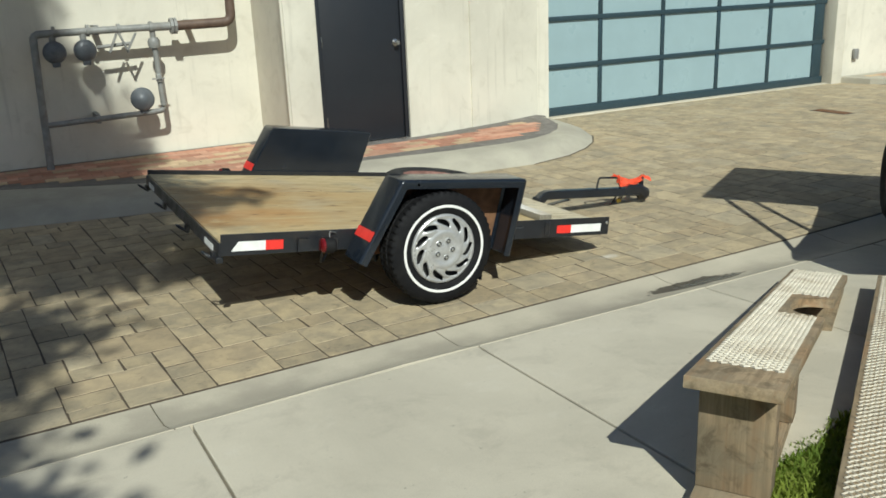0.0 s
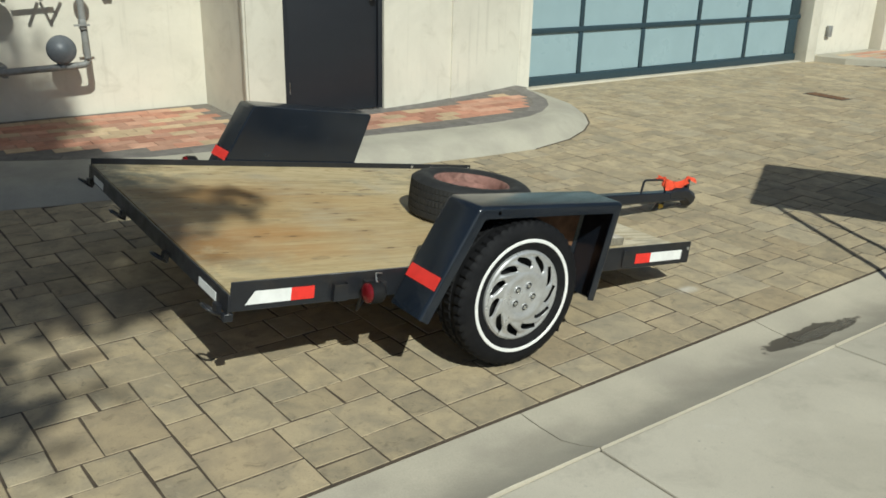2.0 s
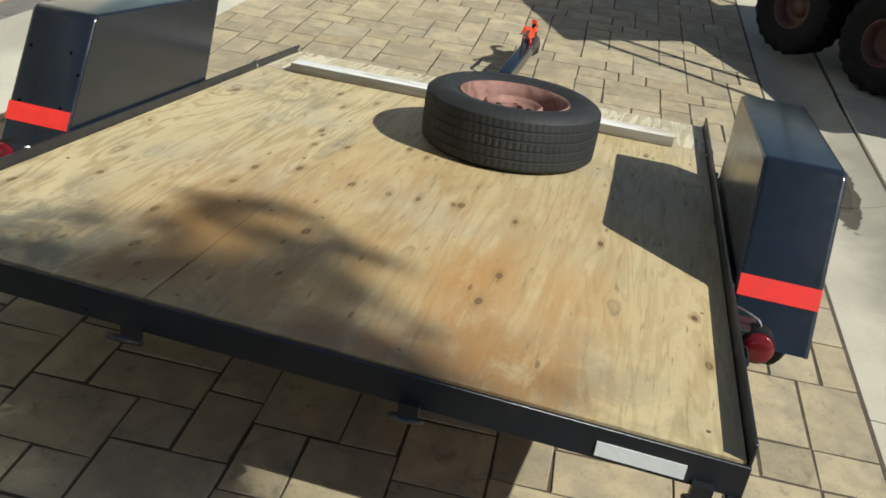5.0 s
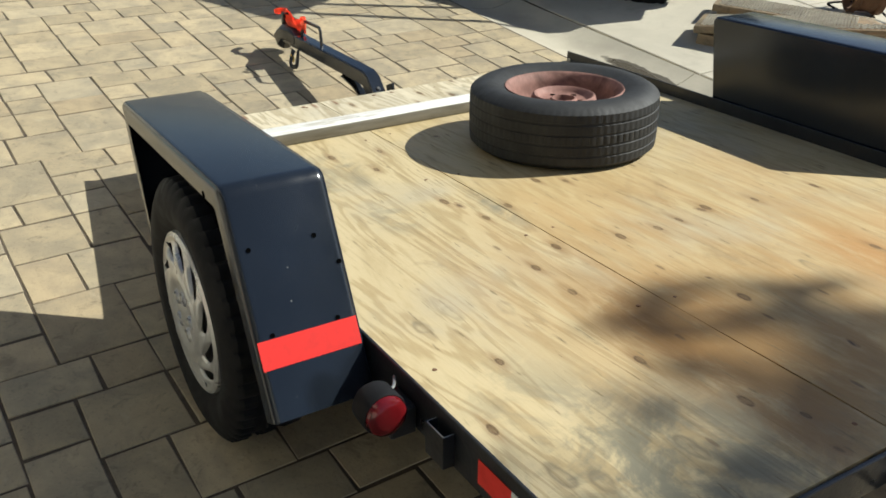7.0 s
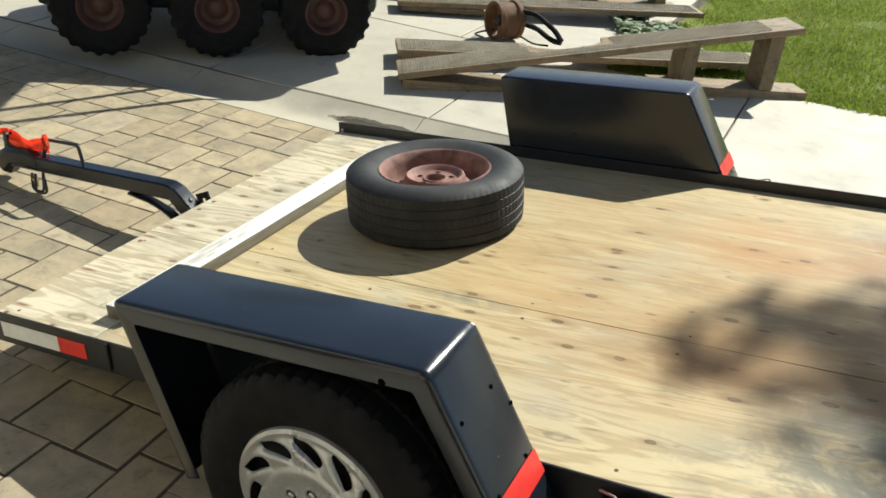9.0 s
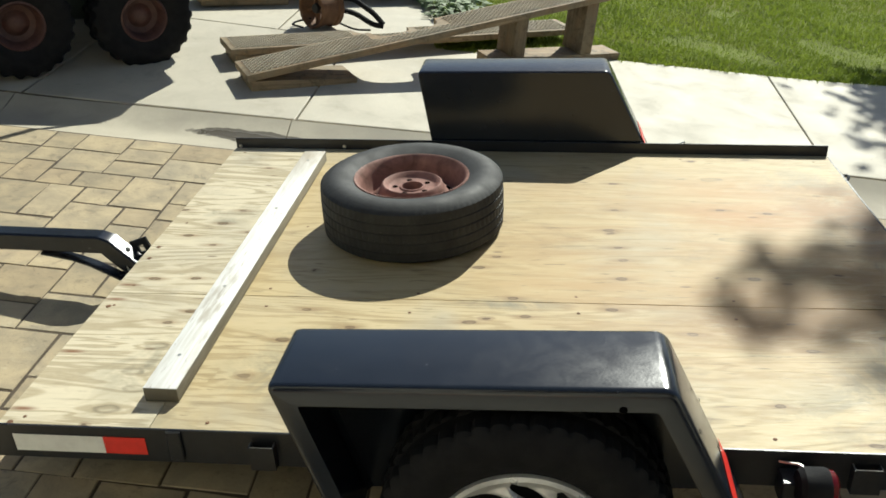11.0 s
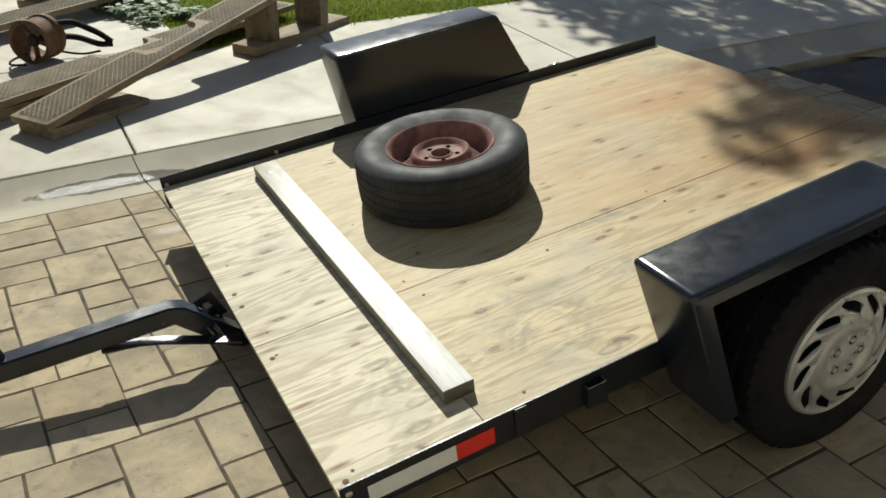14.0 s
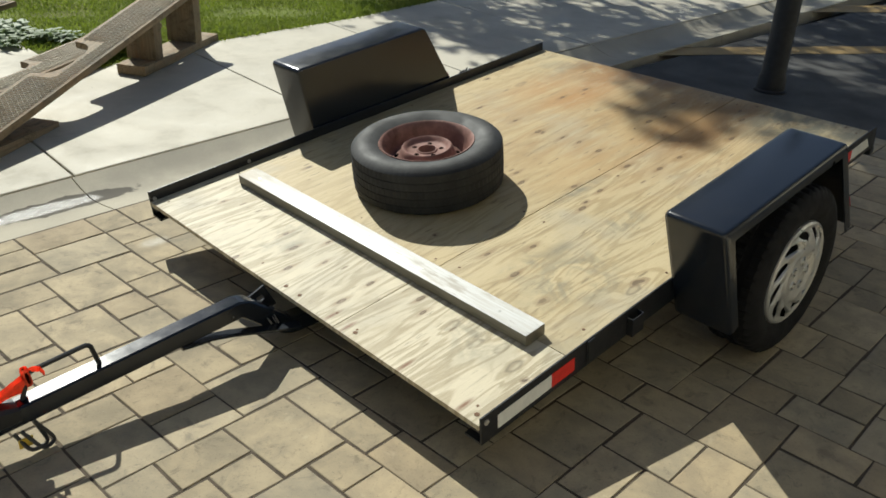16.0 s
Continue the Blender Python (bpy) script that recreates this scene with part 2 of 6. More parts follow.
def bleached_board():
    """Bleached top with grain along y; shade on the sides and ends is in their colour."""
    n = Nodes("bleached_lumber")
    grain = n.noise(n.scaled(n.coords, (60, 2.5, 20)), 2.2, 5, 0.65, 0.3)
    big = n.noise(n.scaled(n.coords, (9, 2.0, 9)), 1.6, 4, 0.6)
    # whiter than the bleached wood alone: sun glare is mixed into the top's colour
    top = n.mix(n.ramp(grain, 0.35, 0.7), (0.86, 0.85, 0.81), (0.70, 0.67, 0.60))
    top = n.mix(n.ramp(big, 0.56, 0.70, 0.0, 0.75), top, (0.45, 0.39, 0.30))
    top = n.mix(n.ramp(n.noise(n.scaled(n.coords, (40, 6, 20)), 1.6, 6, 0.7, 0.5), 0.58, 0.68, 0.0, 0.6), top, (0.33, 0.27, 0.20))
    ends = n.add("ShaderNodeSeparateXYZ")
    n.link(n.coords, ends.inputs[0])
    top = n.mix(n.math("MULTIPLY", n.ramp(ends.outputs[1], -0.75, -0.35, 0.75, 0.0), n.ramp(big, 0.3, 0.6, 0.4, 1.0)), top, (0.36, 0.29, 0.19))
    # dark tones stand for the unlit side faces
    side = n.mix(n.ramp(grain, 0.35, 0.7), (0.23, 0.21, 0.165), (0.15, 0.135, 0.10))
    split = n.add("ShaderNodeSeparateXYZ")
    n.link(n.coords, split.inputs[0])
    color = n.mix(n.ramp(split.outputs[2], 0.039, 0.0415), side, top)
    # end faces darkened as if in shade
    end = n.ramp(n.math("ABSOLUTE", split.outputs[1]), 0.8035, 0.8045, 0.0, 0.8)
    color = n.mix(end, color, (0.12, 0.105, 0.075))
    n.bump(grain, 0.4, 0.0015)
    return n.done(color, 0.45, 0.0, 0.45)


def backlit(mat, color):
    """Thin blades let some of the light through."""
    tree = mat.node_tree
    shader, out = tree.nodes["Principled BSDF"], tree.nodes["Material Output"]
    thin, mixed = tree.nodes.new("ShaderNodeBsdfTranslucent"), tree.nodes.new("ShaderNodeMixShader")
    thin.inputs["Color"].default_value = (*color, 1.0)
    mixed.inputs[0].default_value = 0.3
    tree.links.new(shader.outputs[0], mixed.inputs[1])
    tree.links.new(thin.outputs[0], mixed.inputs[2])
    tree.links.new(mixed.outputs[0], out.inputs["Surface"])
    return mat


def walk_concrete():
    """Broom-finished concrete: clouded, with grime, small dark spots and faint brush lines."""
    n = Nodes("broom_finished_concrete")
    p = n.position()
    r = n.add("ShaderNodeObjectInfo").outputs["Random"]
    cloud, grime, grain, spots = n.noise(p, 0.9, 6, 0.62, 0.5), n.noise(p, 3.4, 7, 0.68, 0.4), n.noise(p, 240.0, 3, 0.6), n.noise(p, 26.0, 4, 0.6)
    color = n.mix(n.ramp(cloud, 0.32, 0.68), (0.54, 0.49, 0.385), (0.43, 0.39, 0.305))
    color = n.mix(n.ramp(grime, 0.5, 0.72, 0.0, 0.55), color, (0.33, 0.295, 0.23))
    color = n.mix(n.ramp(grime, 0.28, 0.42, 0.4, 0.0), color, (0.58, 0.54, 0.45))
    color = n.mix(n.ramp(spots, 0.68, 0.74, 0.0, 0.5), color, (0.20, 0.18, 0.145))
    color = n.mix(n.ramp(grain, 0.45, 0.8, 0.0, 0.35), color, (0.27, 0.245, 0.20))
    value = n.add("ShaderNodeHueSaturation")
    n.link(color, value.inputs["Color"])
    n.link(n.ramp(r, 0.0, 1.0, 0.95, 1.05), value.inputs["Value"])
    brush = n.noise(n.scaled(p, (160, 9, 1)), 1.0, 3)
    n.bump(n.math("ADD", grain, n.math("MULTIPLY", brush, 0.7)), 0.25, 0.0015)
    return n.done(value.outputs[0], n.ramp(grime, 0.3, 0.7, 0.6, 0.75))


def timber(name, stretch, tone):
    """Rough sawn lumber: grain along one axis, dark splits, grey weathering, ground-in dirt; tone: how fresh the wood still is."""
    n = Nodes(name)

    def shade(*c):
        return [k * tone for k in c]

    shift = n.add("ShaderNodeVectorMath", operation="ADD")
    far = n.add("ShaderNodeVectorMath", operation="SCALE")
    far.inputs[0].default_value = (3.0, 7.0, 5.0)
    n.link(n.add("ShaderNodeObjectInfo").outputs["Random"], far.inputs["Scale"])
    n.link(n.coords, shift.inputs[0])
    n.link(far.outputs[0], shift.inputs[1])
    v = shift.outputs[0]
    grain = n.noise(n.scaled(v, stretch), 1.5, 6, 0.68, 0.4)
    band = n.noise(n.scaled(v, [c * 0.35 for c in stretch]), 1.2, 3, 0.5, 0.6)
    cloud = n.noise(v, 4.0, 5, 0.65)
    color = n.mix(n.ramp(grain, 0.32, 0.68), shade(0.42, 0.31, 0.185), shade(0.25, 0.175, 0.098))
    color = n.mix(n.ramp(band, 0.50, 0.68, 0.0, 0.6), color, shade(0.31, 0.165, 0.07))
    color = n.mix(n.ramp(cloud, 0.38, 0.66, 0.1, 0.8), color, shade(0.255, 0.215, 0.145))
    color = n.mix(n.ramp(n.noise(v, 11.0, 6, 0.7, 0.8), 0.48, 0.66, 0.0, 0.75), color, shade(0.13, 0.098, 0.058))
    color = n.mix(n.ramp(grain, 0.66, 0.74, 0.0, 0.7), color, (0.08, 0.06, 0.04))
    n.bump(grain, 0.5, 0.002)
    return n.done(color, 0.75, 0.0, 0.4)


def wall_concrete():
    """Cream painted concrete: cloudy patches, thin drips down the face, scuffs and pits."""
    n = Nodes("painted_board_concrete")
    p = n.position()
    cloud, patch, pits = n.noise(p, 1.1, 6, 0.62, 0.4), n.noise(p, 4.5, 6, 0.68, 0.6), n.noise(p, 75.0, 4, 0.6)
    drip = n.noise(n.scaled(p, (9, 9, 0.55)), 1.3, 5, 0.65, 0.2)
    scuff = n.noise(n.scaled(p, (14, 14, 7)), 1.0, 5, 0.7, 1.2)
    color = n.mix(n.ramp(cloud, 0.3, 0.7), (0.65, 0.615, 0.515), (0.55, 0.52, 0.435))
    color = n.mix(n.ramp(patch, 0.52, 0.72, 0.0, 0.5), color, (0.47, 0.435, 0.35))
    color = n.mix(n.ramp(patch, 0.25, 0.4, 0.4, 0.0), color, (0.69, 0.66, 0.575))
    color = n.mix(n.ramp(drip, 0.57, 0.72, 0.0, 0.45), color, (0.42, 0.39, 0.32))
    color = n.mix(n.ramp(scuff, 0.70, 0.76, 0.0, 0.5), color, (0.28, 0.26, 0.21))
    color = n.mix(n.ramp(pits, 0.6, 0.8, 0.0, 0.4), color, (0.40, 0.375, 0.31))
    n.bump(n.math("ADD", pits, n.math("MULTIPLY", patch, 1.5)), 0.3, 0.003)
    return n.done(color, 0.8, 0.0, 0.35)


def enamel():
    """Brushed-on black enamel: orange peel, a few dull and dusty patches."""
    n = Nodes("gloss_black_enamel")
    big, peel, dust = n.noise(n.coords, 5.0, 4), n.noise(n.coords, 150.0, 3), n.noise(n.coords, 14.0, 5, 0.65, 0.4)
    color = n.mix(n.ramp(big, 0.3, 0.7), (0.0115, 0.0155, 0.0225), (0.009, 0.012, 0.0175))
    color = n.mix(n.ramp(dust, 0.62, 0.74, 0.0, 0.35), color, (0.024, 0.027, 0.032))
    chips = n.math("MULTIPLY", n.ramp(n.noise(n.coords, 95.0, 2), 0.73, 0.77), n.ramp(n.noise(n.coords, 7.0, 3), 0.50, 0.62))
    color = n.mix(n.math("MULTIPLY", chips, 0.8), color, (0.20, 0.20, 0.19))
    n.bump(n.math("ADD", peel, n.math("MULTIPLY", big, 0.6)), 0.10, 0.0012)
    return n.done(color, n.ramp(dust, 0.3, 0.75, 0.17, 0.25), 0.0, 0.6)


M = {}
def paver_material(name, islands):
    """Tumbled concrete paver: its own tone and hue, clouded, pitted and blotched."""
    n = Nodes(name)
    p = n.position()
    r = n.add("ShaderNodeNewGeometry").outputs["Random Per Island"] if islands else n.add("ShaderNodeObjectInfo").outputs["Random"]
    shift = n.add("ShaderNodeVectorMath", operation="SCALE")
    shift.inputs[0].default_value = (17.0, 9.0, 5.0)
    n.link(r, shift.inputs["Scale"])
    total = n.add("ShaderNodeVectorMath", operation="ADD")
    n.link(p, total.inputs[0])
    n.link(shift.outputs[0], total.inputs[1])
    v = total.outputs[0]
    cloud, blotch, pits = n.noise(v, 7.0, 5, 0.62, 0.4), n.noise(v, 15.0, 6, 0.7, 0.8), n.noise(v, 130.0, 3, 0.6)
    color = n.mix(n.ramp(cloud, 0.3, 0.7), (0.43, 0.345, 0.215), (0.285, 0.24, 0.165))
    color = n.mix(n.ramp(blotch, 0.54, 0.70, 0.0, 0.6), color, (0.15, 0.128, 0.09))
    color = n.mix(n.ramp(blotch, 0.26, 0.42, 0.45, 0.0), color, (0.50, 0.425, 0.29))
    color = n.mix(n.ramp(pits, 0.55, 0.75, 0.0, 0.45), color, (0.14, 0.12, 0.09))
    color = n.mix(n.math("MULTIPLY", n.spot(p, 2.40, -0.95, 0.09, 0.055), n.ramp(blotch, 0.35, 0.55, 0.5, 0.9)), color, (0.60, 0.56, 0.48))
    turn = n.math("FRACT", n.math("MULTIPLY", r, 7.31))
    color = n.mix(n.ramp(turn, 0.72, 1.0, 0.0, 0.2), color, (0.34, 0.235, 0.13))
    color = n.mix(n.ramp(turn, 0.0, 0.3, 0.22, 0.0), color, (0.29, 0.275, 0.225))
    value = n.add("ShaderNodeHueSaturation")
    n.link(color, value.inputs["Color"])
    n.link(n.ramp(r, 0.0, 1.0, 0.9, 1.1), value.inputs["Value"])
    n.bump(n.math("ADD", pits, cloud), 0.3, 0.0025)
    return n.done(value.outputs[0], n.ramp(cloud, 0.2, 0.8, 0.68, 0.86), 0.0, 0.22)


M["paver"] = paver_material("concrete_paver", False)
M["paver_rest"] = paver_material("concrete_paver_far", True)
M["joint"] = surface("sand_joint", (0.098, 0.072, 0.047), (0.058, 0.044, 0.029), 20, 0.95, world_space=True)
M["grout"] = surface("grey_mortar", (0.20, 0.178, 0.15), (0.145, 0.13, 0.11), 12, 0.95, world_space=True)
M["slab"] = walk_concrete()
M["wall"] = wall_concrete()
M["kerb"] = surface("kerb_concrete", (0.44, 0.41, 0.325), (0.34, 0.315, 0.255), 2.5, 0.85, fine=150, relief=0.3, world_space=True, stain=(0.27, 0.25, 0.2))
M["brick_red"] = surface("red_clay_brick", (0.49, 0.24, 0.155), (0.38, 0.18, 0.115), 12, 0.85, vary=0.2)
M["brick_tan"] = surface("tan_clay_brick", (0.56, 0.42, 0.26), (0.46, 0.33, 0.20), 12, 0.85, vary=0.15)
M["brick_rose"] = surface("rose_clay_brick", (0.54, 0.31, 0.21), (0.44, 0.24, 0.16), 12, 0.85, vary=0.15)
M["brick_grey"] = surface("grey_border_brick", (0.20, 0.18, 0.16), (0.14, 0.13, 0.115), 9, 0.85, vary=0.12)
M["asphalt"] = surface("asphalt", (0.075, 0.072, 0.068), (0.05, 0.048, 0.046), 3, 0.9, fine=260, relief=0.7, depth=0.004, world_space=True)
M["yellow"] = surface("worn_yellow_road_paint", (0.38, 0.24, 0.065), (0.27, 0.175, 0.06), 5, 0.7, world_space=True, stain=(0.15, 0.11, 0.06))
PIPS = ((0.504, -0.375), (0.869, -0.355), (0.90, -0.19), (0.875, -0.065), (0.864, 0.02), (0.878, 0.137), (0.487, 0.125), (0.35, -0.353), (1.263, 0.01), (1.314, 0.081), (1.20, 0.263), (0.859, -0.60), (0.324, -0.878))
PIPS_B = ((1.16, 0.363), (0.708, 0.434), (0.917, 0.317), (0.851, 0.43), (1.80, 0.352), (0.551, 0.744), (0.414, 0.503), (0.211, 0.435), (0.13, 0.378), (0.378, 0.879), (1.652, 0.441), (1.318, 0.40), (1.827, 0.513))
RINGS_B = ((1.672, 0.80), (1.63, 0.867), (1.674, 0.647), (0.724, 0.605), (0.76, 0.718), (0.742, 0.806), (0.17, 0.619), (0.174, 0.702), (0.179, 0.803), (0.216, 0.855))
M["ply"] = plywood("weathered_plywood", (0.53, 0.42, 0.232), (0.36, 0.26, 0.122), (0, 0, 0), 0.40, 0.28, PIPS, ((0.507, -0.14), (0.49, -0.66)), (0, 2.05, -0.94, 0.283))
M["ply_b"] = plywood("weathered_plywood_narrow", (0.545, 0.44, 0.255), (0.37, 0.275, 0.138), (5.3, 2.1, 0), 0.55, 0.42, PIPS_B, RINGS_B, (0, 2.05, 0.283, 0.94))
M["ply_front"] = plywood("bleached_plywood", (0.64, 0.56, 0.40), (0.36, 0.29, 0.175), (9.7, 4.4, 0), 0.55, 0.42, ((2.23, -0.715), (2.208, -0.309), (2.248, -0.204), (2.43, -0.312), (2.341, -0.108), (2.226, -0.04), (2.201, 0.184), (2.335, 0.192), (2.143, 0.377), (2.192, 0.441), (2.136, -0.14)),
                        ((2.171, 0.557), (2.192, 0.677), (2.15, 0.753), (2.187, 0.841)), (2.05, 2.44, -0.94, 0.94))
M["board"] = bleached_board()
M["ramp_wood"] = timber("weathered_ramp_lumber", (2.2, 40, 40), 0.88)
M["post_wood"] = timber("weathered_post_lumber", (40, 40, 2.2), 0.72)
M["mesh"] = surface("dull_expanded_metal", (0.74, 0.69, 0.57), (0.56, 0.51, 0.41), 9, 0.5, metal=0.15, fine=100, stain=(0.36, 0.27, 0.17), stain_amount=0.4)
M["black"] = enamel()
M["frame_black"] = surface("chipped_black_frame_paint", (0.018, 0.020, 0.024), (0.012, 0.013, 0.016), 14, 0.36, fine=90, relief=0.3, stain=(0.045, 0.035, 0.026), stain_amount=0.4)
M["rust"] = surface("bare_rusty_steel", (0.21, 0.105, 0.05), (0.12, 0.06, 0.03), 14, 0.8, fine=90, relief=0.5)
M["rim"] = surface("red_oxide_wheel_paint", (0.33, 0.175, 0.14), (0.20, 0.105, 0.085), 16, 0.7, fine=70, relief=0.5, stain=(0.07, 0.035, 0.025), stain_amount=0.75, specular=0.25)
# darker take on the rim paint: the vehicle's shade is put into the colour
M["old_rim"] = surface("shaded_rusty_wheel_paint", (0.105, 0.045, 0.035), (0.065, 0.03, 0.024), 16, 0.6, fine=70)
M["rubber"] = surface("tyre_rubber", (0.009, 0.009, 0.010), (0.006, 0.006, 0.007), 18, 0.75, fine=120, stain=(0.02, 0.019, 0.017), stain_amount=0.35, specular=0.2)
M["old_rubber"] = surface("dusty_spare_rubber", (0.021, 0.021, 0.020), (0.012, 0.012, 0.012), 10, 0.68, fine=120, stain=(0.034, 0.032, 0.028), stain_amount=0.2)
M["whitewall"] = plain("whitewall_rubber", (0.74, 0.73, 0.70), 0.5, grain=0.06)
M["silver"] = surface("silver_wheel_cover_paint", (0.60, 0.60, 0.59), (0.50, 0.50, 0.49), 9, 0.33, metal=0.55, fine=60, relief=0.05, stain=(0.36, 0.34, 0.31), stain_amount=0.35)
M["dark"] = plain("blackened_steel", (0.012, 0.012, 0.013), 0.6)
M["hole"] = plain("unlit_hole", (0.002, 0.002, 0.002), 0.9, specular=0.0)
M["red_tape"] = plain("red_reflective_tape", (0.72, 0.035, 0.025), 0.35, grain=0.08)
M["white_tape"] = plain("white_reflective_tape", (0.74, 0.74, 0.71), 0.35, grain=0.06)
M["lens"] = plain("red_lamp_lens", (0.12, 0.006, 0.008), 0.15, grain=0.1)
M["orange"] = plain("fluorescent_orange_ribbon", (0.95, 0.15, 0.065), 0.5, grain=0.2)
M["zinc"] = plain("zinc_plated_steel", (0.55, 0.54, 0.50), 0.35, 0.8)
M["pipe"] = surface("grey_painted_gas_pipe", (0.27, 0.27, 0.25), (0.19, 0.19, 0.18), 12, 0.45, fine=60, stain=(0.14, 0.12, 0.1))
M["pipe_brown"] = surface("brown_rust_pipe", (0.13, 0.085, 0.06), (0.085, 0.055, 0.04), 14, 0.6)
M["meter"] = surface("grey_meter_casting", (0.13, 0.14, 0.15), (0.09, 0.10, 0.11), 12, 0.45)
M["glass"] = plain("frosted_pale_blue_glass", (0.265, 0.36, 0.385), 0.32, grain=0.04, scale=3.0)
M["teal"] = plain("dark_teal_aluminium", (0.022, 0.043, 0.055), 0.4)
M["door"] = surface("black_steel_door_paint", (0.016, 0.019, 0.025), (0.012, 0.014, 0.019), 3, 0.45, fine=60, relief=0.1)
M["steel"] = plain("brushed_steel", (0.55, 0.54, 0.52), 0.28, 1.0)
M["turf"] = surface("matted_turf", (0.19, 0.23, 0.045), (0.13, 0.155, 0.04), 2.2, 0.9, specular=0.1, world_space=True, relief=0.8, depth=0.01, stain=(0.22, 0.17, 0.08))
M["soil"] = surface("bare_soil", (0.10, 0.075, 0.045), (0.06, 0.05, 0.03), 6, 0.95, world_space=True, relief=0.8, depth=0.01)
M["grass"] = backlit(surface("lawn_grass", (0.24, 0.30, 0.045), (0.095, 0.155, 0.028), 1.6, 0.75, world_space=True, stain=(0.38, 0.34, 0.10), stain_amount=0.7, specular=0.12), (0.33, 0.42, 0.05))
M["leaf"] = plain("tree_leaf", (0.06, 0.11, 0.025), 0.5)
M["bark"] = surface("tree_bark", (0.16, 0.12, 0.085), (0.09, 0.068, 0.048), 9, 0.9, relief=0.9, depth=0.01)
M["rock"] = surface("grey_field_rock", (0.42, 0.40, 0.36), (0.28, 0.27, 0.25), 8, 0.85, relief=0.7, depth=0.008, vary=0.15)
M["mulch"] = surface("brown_wood_chip", (0.26, 0.14, 0.075), (0.15, 0.085, 0.045), 30, 0.9, vary=0.3, islands=True)
M["weed"] = backlit(plain("silvery_weed_leaf", (0.22, 0.28, 0.15), 0.6, grain=0.25), (0.2, 0.27, 0.1))
M["iron"] = plain("cast_iron_grate", (0.06, 0.05, 0.04), 0.6)
M["vehicle"] = surface("dark_green_plastic_hull", (0.03, 0.04, 0.03), (0.02, 0.027, 0.02), 6, 0.5)
M["yellow_tag"] = plain("yellow_plastic_tag", (0.65, 0.45, 0.06), 0.5)


# gutter: concrete with one wet, oily streak along its low line
def gutter_material():
    n = Nodes("gutter_concrete")
    p = n.position()
    big, small = n.noise(p, 2.0, 5), n.noise(p, 200.0, 3)
    color = n.mix(n.ramp(big, 0.3, 0.7), (0.50, 0.45, 0.345), (0.40, 0.36, 0.28))
    color = n.mix(n.ramp(small, 0.3, 0.75, 0, 0.3), color, (0.25, 0.23, 0.19))
    line = n.math("MULTIPLY", n.spot(p, 1.0, -1.61, 9.0, 0.18), n.ramp(n.noise(p, 4.0, 5), 0.35, 0.65))
    color = n.mix(n.math("MULTIPLY", line, 0.32), color, (0.21, 0.185, 0.145))
    ragged = n.math("ADD", n.spot(p, 2.52, -1.585, 0.58, 0.11), n.math("MULTIPLY", n.math("SUBTRACT", n.noise(p, 9.0, 4), 0.5), 0.9))
    wet = n.ramp(ragged, 0.34, 0.44)
    color = n.mix(n.math("MULTIPLY", wet, 0.95), color, (0.075, 0.064, 0.048))
    shine = n.math("MULTIPLY", wet, n.ramp(n.math("ADD", n.spot(p, 2.62, -1.59, 0.50, 0.07), n.math("MULTIPLY", n.math("SUBTRACT", n.noise(p, 22.0, 4), 0.5), 0.8)), 0.3, 0.6))
    chop = n.math("MULTIPLY", n.noise(p, 170.0, 2), n.ramp(shine, 0, 1, 0.4, 7.0))
    n.bump(n.math("ADD", small, chop), 0.3, 0.0015)
    return n.done(color, n.ramp(shine, 0, 1, 0.8, 0.27), 0.0, 0.3)


M["gutter"] = gutter_material()


# ---- mesh helpers ----
def mesh_of(bm, name, smooth=None):
    """A mesh from a bmesh; smooth: the largest angle, in degrees, shaded as round."""
    bmesh.ops.recalc_face_normals(bm, faces=bm.faces[:])
    me = bpy.data.meshes.new(name)
    bm.to_mesh(me)
    bm.free()
    if smooth is not None:
        for p in me.polygons:
            p.use_smooth = True
        me.set_sharp_from_angle(angle=radians(smooth))
    return me


def part(name, bm, material, parent=None, label="", at=None, smooth=35):
    """Links a bmesh (or a mesh) as one object under a thing or a part."""
    me = bm if isinstance(bm, bpy.types.Mesh) else mesh_of(bm, name, smooth)
    if not me.materials:
        me.materials.append(material)
    ob = new(name, me)
    if at is not None:
        ob.matrix_basis = at
    if parent is not None:
        ob.parent = parent
    if label:
        ob["label"] = label
    return ob


def thing(name, label, category, at=None, group="", kind=""):
    ob = new(name)
    ob.empty_display_size = 0.1
    if at is not None:
        ob.matrix_basis = at
    return tagged(ob, label, category, group, kind)


def box(bm, x0, x1, y0, y1, z0, z1, bevel=0.0, segments=2, m=None):
    vs = bmesh.ops.create_cube(bm, size=1.0)["verts"]
    for v in vs:
        v.co = Vector((x0 + (v.co.x + 0.5) * (x1 - x0), y0 + (v.co.y + 0.5) * (y1 - y0), z0 + (v.co.z + 0.5) * (z1 - z0)))
    if bevel:
        edges = list({e for v in vs for e in v.link_edges})
        vs = [v for v in bmesh.ops.bevel(bm, geom=edges, offset=bevel, segments=segments, profile=0.5, affect="EDGES")["verts"]]
    if m is not None:
        seen, stack = set(vs), list(vs)
        while stack:
            for e in stack.pop().link_edges:
                for w in e.verts:
                    if w not in seen:
                        seen.add(w)
                        stack.append(w)
        for v in seen:
            v.co = m @ v.co
    return vs


def boxed(*args, **kw):
    bm = bmesh.new()
    box(bm, *args, **kw)
    return bm


